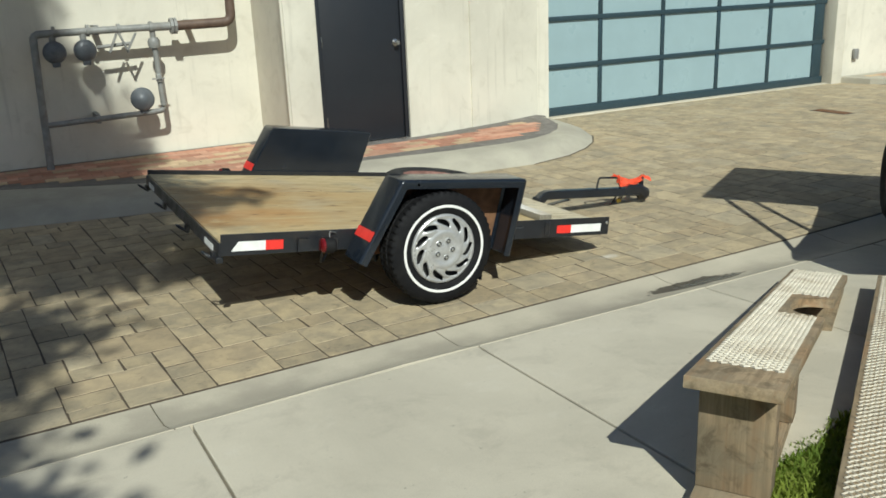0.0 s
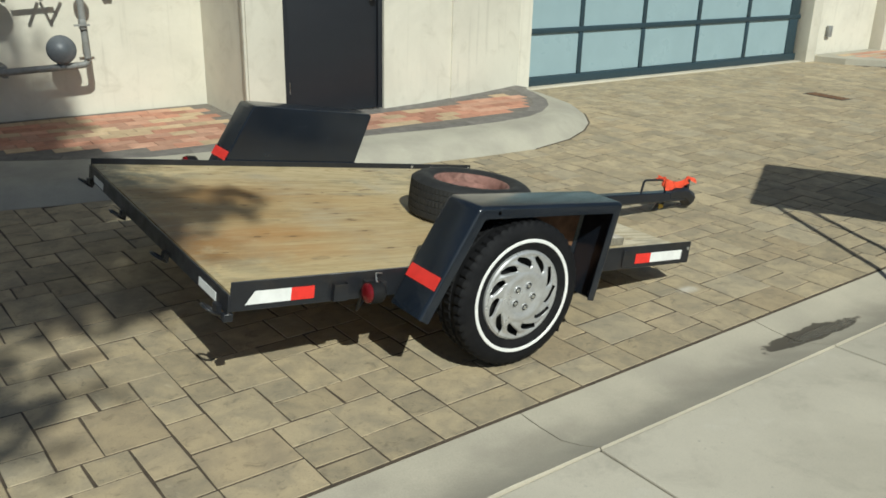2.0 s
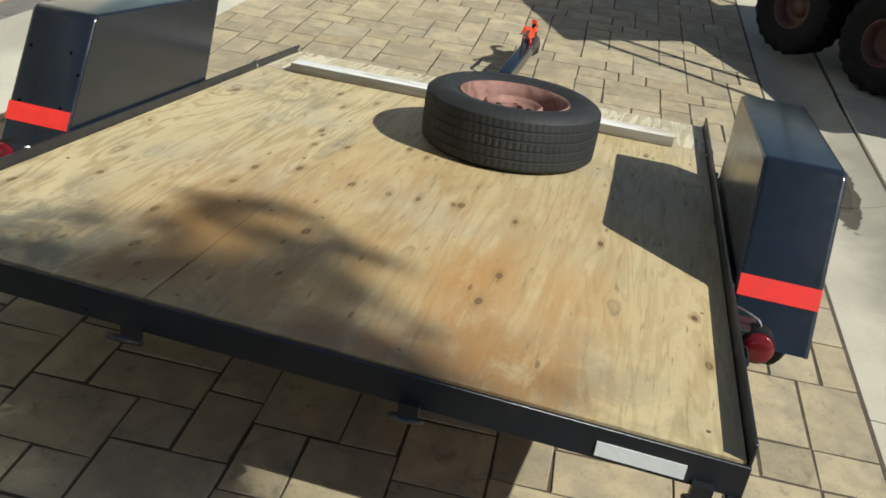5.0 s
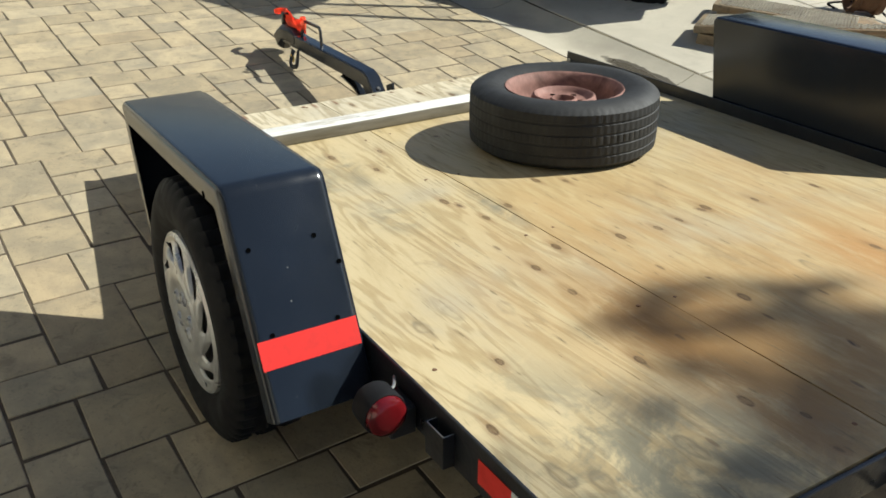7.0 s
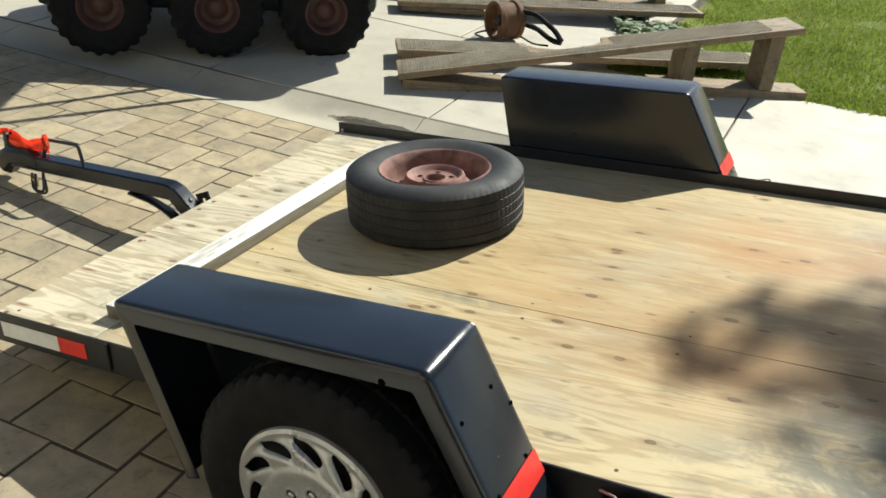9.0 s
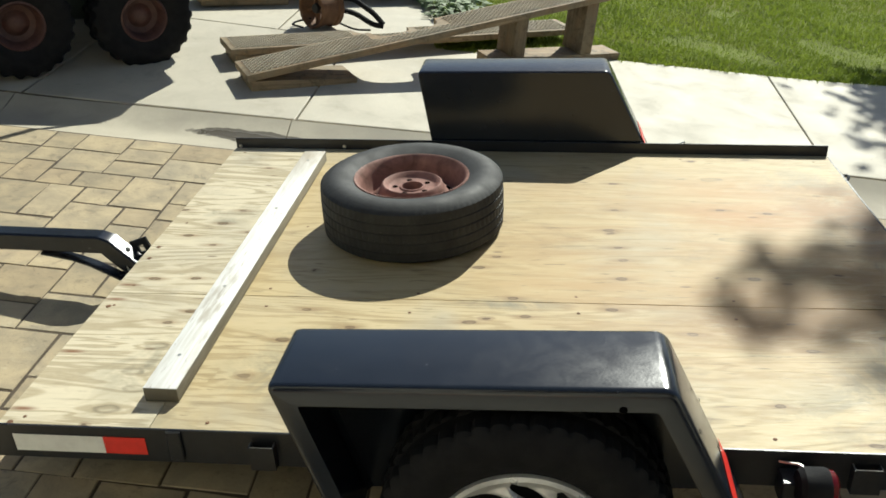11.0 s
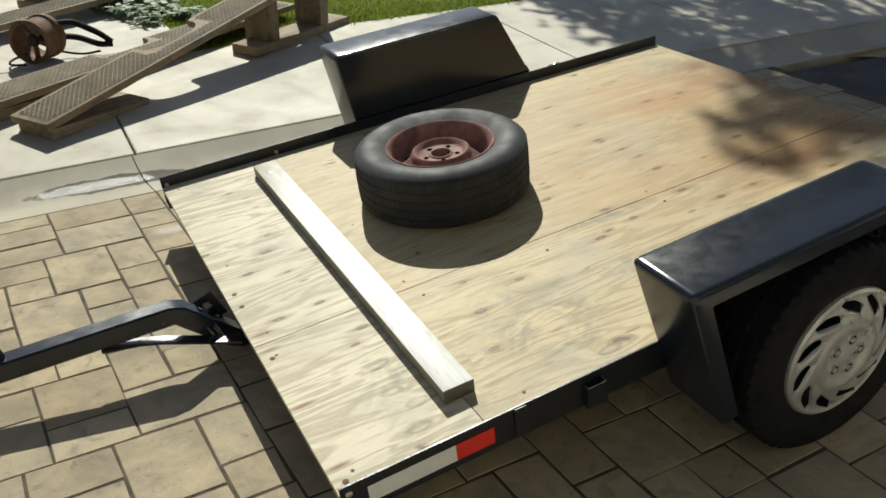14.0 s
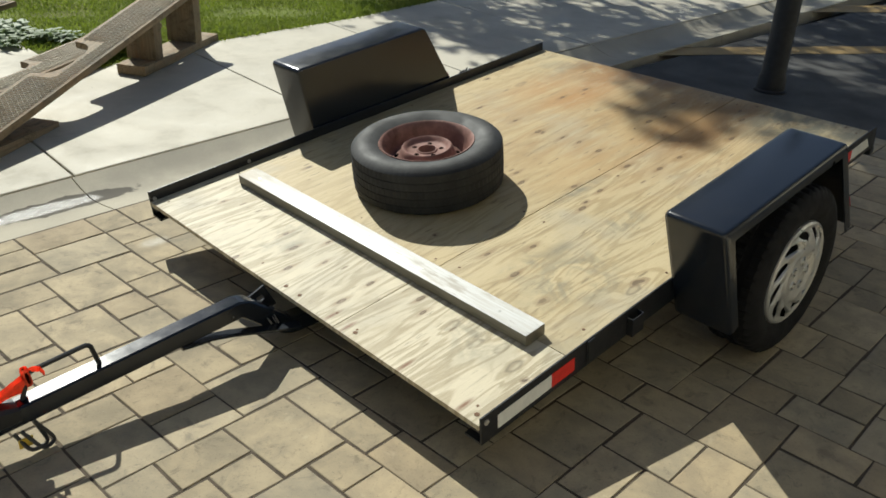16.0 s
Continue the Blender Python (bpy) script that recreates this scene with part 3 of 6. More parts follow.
def sweep(bm, points, section, closed=True, cap=True, up=Vector((0, 0, 1))):
    """Sweeps a section (side, up) along points."""
    points = [Vector(p) for p in points]
    rings = []
    for i, p in enumerate(points):
        a, b = points[max(i - 1, 0)], points[min(i + 1, len(points) - 1)]
        d = (b - a).normalized()
        side = d.cross(up)
        side = side.normalized() if side.length > 1e-4 else Vector((1, 0, 0))
        top = side.cross(d)
        scale = section[i] if isinstance(section[0][0], (list, tuple)) else section
        rings.append([bm.verts.new(p + side * s + top * t) for s, t in scale])
    n = len(rings[0])
    for r, q in zip(rings, rings[1:]):
        for i in range(n if closed else n - 1):
            bm.faces.new((r[i], r[(i + 1) % n], q[(i + 1) % n], q[i]))
    if cap and closed:
        bm.faces.new(rings[0])
        bm.faces.new(rings[-1][::-1])
    return bm


def ring(r, n=12):
    return [(r * math.cos(2 * math.pi * i / n), r * math.sin(2 * math.pi * i / n)) for i in range(n)]


def rect(w, h, c=0.0):
    w, h = w / 2, h / 2
    if not c:
        return [(-w, -h), (w, -h), (w, h), (-w, h)]
    return [(-w + c, -h), (w - c, -h), (w, -h + c), (w, h - c), (w - c, h), (-w + c, h), (-w, h - c), (-w, -h + c)]


def tube(points, r, n=10, bm=None):
    bm = bm or bmesh.new()
    points = [Vector(p) for p in points]
    way = points[-1] - points[0]
    up = Vector((0, 0, 1)) if abs(way.normalized().z) < 0.9 else Vector((0, 1, 0))
    return sweep(bm, points, ring(r, n), up=up)


def rounded(points, r, n=4):
    """Points with each inner corner rounded by radius r."""
    points = [Vector(p) for p in points]
    out = [points[0]]
    for a, b, c in zip(points, points[1:], points[2:]):
        p, q = b + (a - b).normalized() * r, b + (c - b).normalized() * r
        for i in range(n + 1):
            t = i / n
            out.append(p * (1 - t) ** 2 + b * 2 * t * (1 - t) + q * t * t)
    return out + [points[-1]]


def lathe(profile, n=48, bm=None, m=None, closed=False):
    """Turns (radius, height) round z."""
    bm = bm or bmesh.new()
    m = m or Matrix()
    rings = []
    for r, z in profile:
        if r < 1e-5:
            rings.append([bm.verts.new(m @ Vector((0, 0, z)))])
        else:
            rings.append([bm.verts.new(m @ Vector((r * math.cos(2 * math.pi * i / n), r * math.sin(2 * math.pi * i / n), z))) for i in range(n)])
    pairs = list(zip(rings, rings[1:])) + ([(rings[-1], rings[0])] if closed else [])
    for a, b in pairs:
        for i in range(n):
            j = (i + 1) % n
            if len(a) == 1 and len(b) == 1:
                continue
            if len(a) == 1:
                bm.faces.new((a[0], b[j], b[i]))
            elif len(b) == 1:
                bm.faces.new((a[i], a[j], b[0]))
            else:
                bm.faces.new((a[i], a[j], b[j], b[i]))
    return bm


def prism(points, z0, z1, bm=None):
    """An upright block over a plan polygon."""
    bm = bm or bmesh.new()
    low = [bm.verts.new((x, y, z0)) for x, y in points]
    high = [bm.verts.new((x, y, z1)) for x, y in points]
    bm.faces.new(high)
    bm.faces.new(low[::-1])
    for i in range(len(points)):
        j = (i + 1) % len(points)
        bm.faces.new((low[i], low[j], high[j], high[i]))
    return bm


def sheet(points, z, name, material, label, category, heights=None):
    bm = bmesh.new()
    bm.faces.new([bm.verts.new((x, y, heights(x, y) if heights else z)) for x, y in points])
    return tagged(part(name, bm, material, smooth=None), label, category, kind="structure")


rng = random.Random(7)

# ---- ground ----
DRIVE = -0.02          # top of the pavers, far from the trailer
WALK = -1.79           # walk edge of the gutter, in the middle of its length
LAY = pose(2.534, -1.389, DRIVE, 0, 0, 2.82)      # corner and turn of the paver pattern


def paver_edge(x):
    """The gutter's edge along the pavers."""
    return -1.468 + 0.046 * x


def walk_edge(x):
    """The gutter's edge along the sidewalk."""
    return -1.873 + 0.041 * x


def drive_height(x, y):
    """The driveway falls gently along the trailer and levels out beyond it."""
    t = max(0.0, min((x - 3.6) / 3.0, 1.0))
    level = t * t * (3 - 2 * t)
    return (-0.0156 - 0.0077 * max(-1.6, min(x, 3.6)) + 0.0021 * y) * (1 - level) + DRIVE * level


def walk_lip(x):
    """Height of the sidewalk's edge along the gutter."""
    return 0.036 - 0.021 * max(0.0, min(x - 0.5, 3.1))


ground = sheet([(-120, -120), (120, -120), (120, 120), (-120, 120)], -0.16, "ground", M["soil"], "bare brown earth that reaches to the horizon", "ground")


def paver_bed():
    bm = bmesh.new()
    stations = [-1.6, 1.0] + [3.6 + 0.3 * i for i in range(11)] + [24.0]
    rows = [[bm.verts.new((x, y, z)) for y, z in ((edge, -0.15), (edge, drive_height(x, edge) - 0.0027), (4.4, drive_height(x, 4.4) - 0.0027), (4.4, -0.15))]
            for x, edge in ((x, paver_edge(x) - 0.01) for x in stations)]
    for p, q in zip(rows, rows[1:]):
        for k in range(4):
            bm.faces.new((p[k], q[k], q[(k + 1) % 4], p[(k + 1) % 4]))
    bm.faces.new(rows[0])
    bm.faces.new(rows[-1][::-1])
    return tagged(part("paver_bed", bm, M["joint"], smooth=None), "dark sand between the driveway pavers", "paver bed", kind="structure")


paver_bed()
road = tagged(part("road", boxed(-30, -1.6, -1.45, 30, -0.15, -0.03), M["asphalt"]), "dark grey asphalt road beside the paved driveway", "road", kind="structure")


def walk_height(x, y):
    near = max(0.0, min(1.0 - (WALK - y) / 1.2, 1.0))
    return 0.05 * max(0.0, min(WALK - y, 1.81)) + 0.012 * max(0.0, -3.6 - y) + walk_lip(x) * near


def gutter():
    root = thing("gutter", "shallow concrete drainage gutter with a dark wet streak", "gutter", kind="structure")
    # share of the way across, share of the rise to the sidewalk, depth below that line
    profile = [(0.0, 0, 0.13), (0.0, 0, 0.004), (0.28, 0.28, 0.028), (0.54, 0.54, 0.042), (0.78, 0.78, 0.026), (0.97, 1, 0.003), (0.985, 1, 0.012), (0.985, 1, 0.15)]
    joints = [-8.0, -4.9, -3.4, -1.93, -0.52, 0.89, 2.38, 3.87, 5.35, 6.8, 9.8, 12.8, 24.0]
    for a, b in zip(joints, joints[1:]):
        bm = bmesh.new()
        steps = max(2, int((b - a) / 0.12))
        rows = []
        for i in range(steps + 1):
            x = a + 0.003 + (b - a - 0.006) * i / steps
            ya, yb = paver_edge(x), walk_edge(x) + 0.004 * noise.noise(Vector((x * 5.0, 1.0, 0.0)))
            za, zb = drive_height(x, ya), walk_lip(x)
            rows.append([bm.verts.new((x + 0.03 * t, ya + (yb - ya) * t, za + (zb - za) * rise - dip)) for t, rise, dip in profile])
        for p, q in zip(rows, rows[1:]):
            for k in range(len(profile) - 1):
                bm.faces.new((p[k], p[k + 1], q[k + 1], q[k]))
        bm.faces.new(rows[0])
        bm.faces.new(rows[-1][::-1])
        part("gutter_section", bm, M["gutter"], root, smooth=40)


gutter()

# ---- the concrete walk, slab by slab ----
pavement = thing("pavement", "pale concrete sidewalk of broom-finished slabs", "sidewalk", kind="structure")
tagged(part("pavement_bed", prism([(-8, -6.9), (14, -6.9), (14, walk_edge(14) + 0.004), (-8, walk_edge(-8) + 0.004)], -0.16, -0.03), M["soil"], smooth=None), "dark earth below the sidewalk slabs", "sidewalk bed", kind="structure")


def far_edge(x):
    for (xa, ya), (xb, yb) in zip(WALK_FAR, WALK_FAR[1:]):
        if xa <= x <= xb:
            return ya + (yb - ya) * (x - xa) / (xb - xa)
    return WALK_FAR[0][1] if x < WALK_FAR[0][0] else WALK_FAR[-1][1]


WALK_FAR = [(-7.9, -5.75), (-5.4, -4.9), (-3.32, -4.17), (-2.42, -3.89), (-1.80, -3.70), (-0.72, -3.53), (0.09, -3.48), (0.65, -3.44), (0.90, -3.40), (1.10, -3.34), (1.40, -3.30), (1.60, -3.24), (1.75, -3.21), (14, -3.21)]
SLABS = [-7.9, -6.4, -4.82, -3.35, -1.88, -0.43, 0.905, 2.39, 3.87, 5.35, 6.84, 8.3, 9.8, 11.3, 12.8]


def slab(points, gap=0.004):
    bm = prism([(x, y) for x, y in points], -0.1, 0.0)
    for v in bm.verts:
        if v.co.z > -0.05:
            v.co.z = walk_height(v.co.x, v.co.y)
    top = [e for e in bm.edges if all(v.co.z > -0.05 for v in e.verts)]
    bmesh.ops.bevel(bm, geom=top, offset=0.006, segments=2, profile=0.5, affect="EDGES")
    return bm


for a, b in zip(SLABS, SLABS[1:]):
    inner = [x for x, _ in WALK_FAR if a + 0.02 < x < b - 0.02]
    far = [(x, far_edge(x)) for x in [a + 0.005] + inner + [b - 0.005]]
    part("slab", slab([(a + 0.005, walk_edge(a) - 0.005)] + far + [(b - 0.005, walk_edge(b) - 0.005)]), M["slab"], pavement, smooth=None)
for a, b in zip([1.37, 2.9, 4.4, 5.9, 7.4], [2.9, 4.4, 5.9, 7.4, 9.0]):
    part("slab", slab([(max(a, 1.76) + 0.005, -3.22), (a + 0.45 if a < 2 else a + 0.005, -6.8), (b - 0.005, -6.8), (b - 0.005, -3.22)]), M["slab"], pavement, smooth=None)

# ---- lawn ----
sheet([(-9, -30), (12, -30), (12, -6.79), (1.7, -6.79), (1.78, -3.23)] + [(x, y - 0.005) for x, y in WALK_FAR[-2:0:-1]] + [(-9, -6.4)], 0.02, "lawn_soil", M["turf"],
      "dark soil below the lawn", "soil", heights=lambda x, y: walk_height(x, max(y, -6)) - 0.01)


def lawn():
    r = random.Random(3)
    verts, faces = [], []
    for _ in range(105000):
        x, y = r.uniform(-3.6, 2.0), -3.22 - 5.2 * r.random() ** 1.5
        if y > far_edge(x) - 0.01 + (0.05 * r.random()) or (x > 1.75 + 0.1 * math.sin(9 * y)) or (x < -2.5 and y > -5.2 and r.random() < 0.7):
            continue
        patch = noise.noise(Vector((x * 1.3, y * 1.3, 0.0)))
        if patch < -0.28 and r.random() < 0.75:
            continue
        h, w, a = r.uniform(0.014, 0.034) * (1 + 0.6 * patch), r.uniform(0.0026, 0.0052), r.uniform(0, math.tau)
        z = walk_height(x, max(y, -6)) - 0.012
        dx, dy, lean = math.cos(a), math.sin(a), r.uniform(0.3, 1.1) * h
        k = len(verts)
        verts += [(x - dy * w, y + dx * w, z), (x + dy * w, y - dx * w, z), (x + dx * lean * 0.4 + dy * w * 0.7, y + dy * lean * 0.4 - dx * w * 0.7, z + h * 0.7),
                  (x + dx * lean * 0.4 - dy * w * 0.7, y + dy * lean * 0.4 + dx * w * 0.7, z + h * 0.7), (x + dx * lean, y + dy * lean, z + h)]
        faces += [(k, k + 1, k + 2, k + 3), (k + 3, k + 2, k + 4)]
    me = bpy.data.meshes.new("lawn")
    me.from_pydata(verts, [], faces)
    return tagged(part("lawn_grass", me, M["grass"]), "short green lawn with thin yellowed patches", "grass", kind="stuff")


lawn()

# ---- road markings, post, grate ----
def stripe(a, b, w, z=-0.026):
    a, b = Vector(a), Vector(b)
    s = (b - a).normalized().cross(Vector((0, 0, 1))) * w / 2
    bm = bmesh.new()
    n = 14
    left, right = [], []
    for i in range(n + 1):
        p = a.lerp(b, i / n)
        k = 1 + rng.uniform(-0.08, 0.08)
        left.append(bm.verts.new((p + s * k).to_tuple()[:2] + (z,)))
        right.append(bm.verts.new((p - s * k).to_tuple()[:2] + (z,)))
    for i in range(n):
        bm.faces.new((left[i], left[i + 1], right[i + 1], right[i]))
    return bm


tagged(part("road_stripe", stripe((-2.1, -1.83, 0), (-5.6, 0.30, 0), 0.26), M["yellow"], smooth=None), "worn yellow painted stripe on the asphalt", "road marking", kind="structure")
tagged(part("road_stripe", stripe((-4.9, -2.2, 0), (-9.5, 0.7, 0), 0.35), M["yellow"], smooth=None), "worn yellow painted stripe on the asphalt", "road marking", kind="structure")

post = thing("lamp_post", "black painted round steel lamp post standing at the road edge", "post", pose(-2.12, -0.50, -0.03))
part("base_plate", lathe([(0, 0), (0.115, 0), (0.115, 0.012), (0.105, 0.02), (0, 0.02)], 28), M["dark"], post)
part("pole", lathe([(0.100, 0.02), (0.096, 0.10), (0.084, 0.13), (0.080, 2.9), (0, 2.92)], 28), M["dark"], post)

grate = thing("drain_grate", "rusty cast iron drain grate set in the pavers", "drain grate", pose(8.25, 2.03, DRIVE), kind="structure")
part("grate_frame", boxed(-0.10, 0.10, -0.25, 0.25, -0.03, 0.002), M["iron"], grate)
for i in range(9):
    part("bar", boxed(-0.08, 0.08, -0.225 + i * 0.051, -0.2 + i * 0.051, 0.002, 0.008), M["rust"], grate)


# ---- raised brick walkway in front of the building ----
TOP = 0.10
FRONT = [(-6.0, 4.0), (-2.0, 3.72), (-0.9, 3.28), (0.0, 2.82), (0.73, 2.52), (1.5, 2.43), (2.3, 2.38), (3.1, 2.29), (3.7, 2.28), (4.1, 2.34), (4.38, 2.48), (4.62, 2.68), (4.80, 2.92), (4.93, 3.25), (5.04, 3.66)]
BASE = [(-6.0, 2.45), (-2.0, 2.32), (-0.9, 2.18), (0.0, 2.03), (0.73, 1.95), (1.5, 1.90), (2.3, 1.85), (3.1, 1.79), (3.7, 1.78), (4.2, 1.91), (4.55, 2.10), (4.82, 2.32), (5.05, 2.62), (5.16, 3.05), (5.22, 3.66)]


def kerb():
    bm = bmesh.new()
    rows = []
    for (bx, by), (fx, fy) in zip(BASE, FRONT):
        row = []
        width = math.hypot(fx - bx, fy - by)
        for d, z in ((0.0, -0.15), (0.0, drive_height(bx, by) + 0.002), (0.05, drive_height(bx, by) + 0.035), (0.13, 0.06), (0.2, 0.085), (0.27, TOP - 0.004), (width, TOP - 0.001), (width, -0.15)):
            t = min(d / width, 1.0)
            row.append(bm.verts.new((bx + (fx - bx) * t, by + (fy - by) * t, z)))
        rows.append(row)
    for a, b in zip(rows, rows[1:]):
        for i in range(len(a) - 1):
            bm.faces.new((a[i], b[i], b[i + 1], a[i + 1]))
    bm.faces.new(rows[0])
    bm.faces.new(rows[-1][::-1])
    return tagged(part("kerb", bm, M["kerb"], smooth=50), "rolled pale concrete kerb curving round the brick walkway", "kerb", kind="structure")


kerb()
bm = bmesh.new()
rows = []
for (bx, by), (fx, fy) in zip(BASE[8:], FRONT[8:]):
    d = Vector((bx - fx, by - fy)).normalized()
    rows.append([bm.verts.new((bx + d.x * k, by + d.y * k, drive_height(bx, by) + 0.0035)) for k in (-0.002, 0.014)])
for a, b in zip(rows, rows[1:]):
    bm.faces.new((a[0], a[1], b[1], b[0]))
tagged(part("kerb_joint", bm, M["joint"], smooth=None), "dark open joint round the end of the kerb", "joint", kind="structure")
# the small second island beyond the garage
KERB_FAR = [(10.75, 3.95), (10.9, 3.45), (11.3, 3.0), (12.0, 2.55), (13.5, 2.1), (16, 1.8), (16, 4.0)]
tagged(part("kerb", prism([(x, y) for x, y in KERB_FAR], -0.15, 0.06), M["kerb"], smooth=None), "low pale concrete kerb beyond the garage", "kerb", kind="structure")

# ---- building ----
H = 3.3


def wall_run(name, points, thickness, label, z0=-0.15, z1=H):
    """A wall along plan points, with its thickness behind it."""
    pts = [Vector((x, y)) for x, y in points]
    back = []
    for i, p in enumerate(pts):
        d = (pts[min(i + 1, len(pts) - 1)] - pts[max(i - 1, 0)]).normalized()
        back.append((p.x - d.y * thickness, p.y + d.x * thickness))
    return tagged(part(name, prism([tuple(p) for p in pts] + back[::-1], z0, z1), M["wall"], smooth=None), label, "wall", kind="structure")


wall_run("wall_west", [(-9, 4.25), (1.80, 4.25)], 0.3, "cream painted concrete wall behind the gas pipes")
tagged(part("wall_return", boxed(1.80, 2.02, 3.30, 4.25, -0.15, H), M["wall"], smooth=None), "cream concrete return wall beside the door", "wall", kind="structure")
pilaster = boxed(1.78, 2.135, 3.24, 3.30, -0.15, H, bevel=0.006)
box(pilaster, 1.80, 2.06, 3.225, 3.242, -0.15, H, bevel=0.004)
tagged(part("wall_pilaster", pilaster, M["wall"]), "cream concrete pilaster beside the black door", "wall", kind="structure")
tagged(part("wall_lintel", boxed(2.02, 3.13, 3.30, 3.5, 2.17, H), M["wall"], smooth=None), "cream concrete wall above the door", "wall", kind="structure")
wall_run("wall_curved", [(3.12, 3.26), (3.55, 3.315), (3.96, 3.40)], 0.25, "cream concrete wall beside the door")
wall_run("wall_curved_end", [(3.963, 3.385), (4.5, 3.53), (5.06, 3.70)], 0.28, "cream concrete wall that curves to the garage")
tagged(part("wall_jamb", boxed(4.95, 5.24, 3.72, 4.25, -0.15, H), M["wall"], smooth=None), "cream concrete garage jamb", "wall", kind="structure")
tagged(part("wall_above_garage", boxed(5.24, 10.62, 3.98, 4.25, 2.45, H), M["wall"], smooth=None), "cream concrete wall above the garage door", "wall", kind="structure")
pil = boxed(10.56, 10.78, 3.86, 4.25, -0.15, H, bevel=0.008)
tagged(part("wall_pier", pil, M["wall"]), "cream concrete pier beside the garage door", "wall", kind="structure")
wall_run("wall_east", [(10.78, 4.0), (12.4, 4.0)], 0.25, "cream concrete wall beyond the garage")
tagged(part("wall_pier", boxed(12.4, 12.75, 3.8, 4.25, -0.15, H, bevel=0.008), M["wall"]), "cream concrete pier beside a dark opening", "wall", kind="structure")
tagged(part("wall_recess", boxed(12.75, 14.2, 4.2, 4.3, -0.15, H), M["door"], smooth=None), "dark recessed opening beyond the garage", "opening", kind="structure")
wall_run("wall_east", [(14.2, 4.0), (22, 4.0)], 0.25, "cream concrete wall beyond the garage")
tagged(part("building_roof", boxed(-9, 22, 3.2, 12, H + 0.002, H + 0.2), M["wall"], smooth=None), "flat pale roof slab over the building", "roof", kind="structure")
tagged(part("wall_north", boxed(-9, 22, 11.8, 12, -0.15, H), M["wall"], smooth=None), "plain pale rear wall of the building", "wall", kind="structure")
tagged(part("garage_apron", boxed(5.24, 10.56, 3.93, 4.06, -0.15, DRIVE + 0.012, bevel=0.006), M["slab"]), "thin pale concrete sill below the garage door", "sill", kind="structure")

door = thing("door_1", "flush black steel door with a round lever lock", "door", pose(2.14, 3.30, TOP), kind="structure")
part("door_frame", boxed(0.0, 0.05, -0.02, 0.06, 0, 2.07, bevel=0.004), M["door"], door)
part("door_frame", boxed(0.93, 0.975, -0.02, 0.06, 0, 2.07, bevel=0.004), M["door"], door)
part("door_frame", boxed(0.05, 0.93, -0.02, 0.06, 2.03, 2.07), M["door"], door)
leaf = part("door_leaf", boxed(0.055, 0.925, 0.0, 0.045, 0.012, 2.025, bevel=0.003), M["door"], door)
part("threshold", boxed(0.0, 0.975, -0.03, 0.08, -0.01, 0.01), M["steel"], door)
knob = lathe([(0, 0), (0.035, 0), (0.035, 0.008), (0.014, 0.012), (0.012, 0.035), (0.026, 0.042), (0.03, 0.06), (0.022, 0.072), (0, 0.074)], 20, m=pose(0.865, 0.0, 1.0, 90))
part("door_knob", knob, M["steel"], leaf, "round brushed steel door knob")
for z in (0.2, 1.0, 1.8):
    part("hinge", tube([(0.052, -0.012, z), (0.052, -0.012, z + 0.1)], 0.007), M["steel"], door)

garage = thing("garage_door", "sectional garage door of frosted pale blue glass in dark teal frames", "garage door", pose(5.24, 4.07, DRIVE + 0.012), kind="structure")
cols = [0.0, 1.05, 2.10, 3.12, 4.14, 5.18]
rows = [0.0, 0.10, 0.615, 1.20, 1.80, 2.42]
part("bottom_rail", boxed(0, 5.32, -0.03, 0.03, 0.0, 0.10, bevel=0.003), M["teal"], garage)
for z in rows[2:]:
    part("rail", boxed(0, 5.32, -0.024, 0.03, z - 0.03, z + 0.03, bevel=0.003), M["teal"], garage)
for i, x in enumerate(cols):
    w = 0.10 if i in (0, 5) else 0.03
    for z0, z1 in zip(rows[1:], rows[2:]):
        part("stile", boxed(x - (0 if i == 0 else w), x + w, -0.02, 0.028, z0 + (0.03 if z0 > 0.2 else 0), z1 - 0.03, bevel=0.003), M["teal"], garage)
for xa, xb in zip(cols, cols[1:]):
    for z0, z1 in zip(rows[1:], rows[2:]):
        part("pane", boxed(xa + 0.02, xb - 0.02, 0.0, 0.01, z0 + 0.005, z1 - 0.02), M["glass"], garage, smooth=None)

outlet = thing("outlet_box", "small grey covered outlet box on the wall", "outlet", pose(11.2, 3.99, 0.38), kind="structure")
part("outlet_cover", boxed(-0.05, 0.05, -0.05, 0.0, -0.08, 0.08, bevel=0.01), M["pipe"], outlet)

# ---- the trailer, tipped forward on to its tongue ----
TILT = pose(0, 0.03, 0.4826, 0, 7.66, 0)
trailer = thing("utility_trailer", "black flatbed utility trailer with weathered plywood deck, tipped on its tongue", "trailer", pose(1.12, 0.03, DRIVE))
LOCAL = trailer.matrix_basis.inverted() @ TILT
L, W = 2.44, 0.945


TWIST = 0.0135
STIFF = ("fender", "inner_panel", "rusty_lining", "red_reflector", "rivet_hole", "lip_hole", "mud_flap", "tail_lamp", "lens", "bracket", "wire")


def tpart(name, bm, material, parent=None, label="", smooth=35):
    """A part in the deck's own frame; deck, rails and beams share the bed's slight twist."""
    if name not in STIFF:
        for v in bm.verts:
            v.co.z += TWIST * (1 - v.co.x / 1.22) * v.co.y / 0.935 + 0.004 * v.co.y
    return part(name, bm, material, parent or trailer, label, LOCAL if parent is None else None, smooth)


SEAM = 0.283


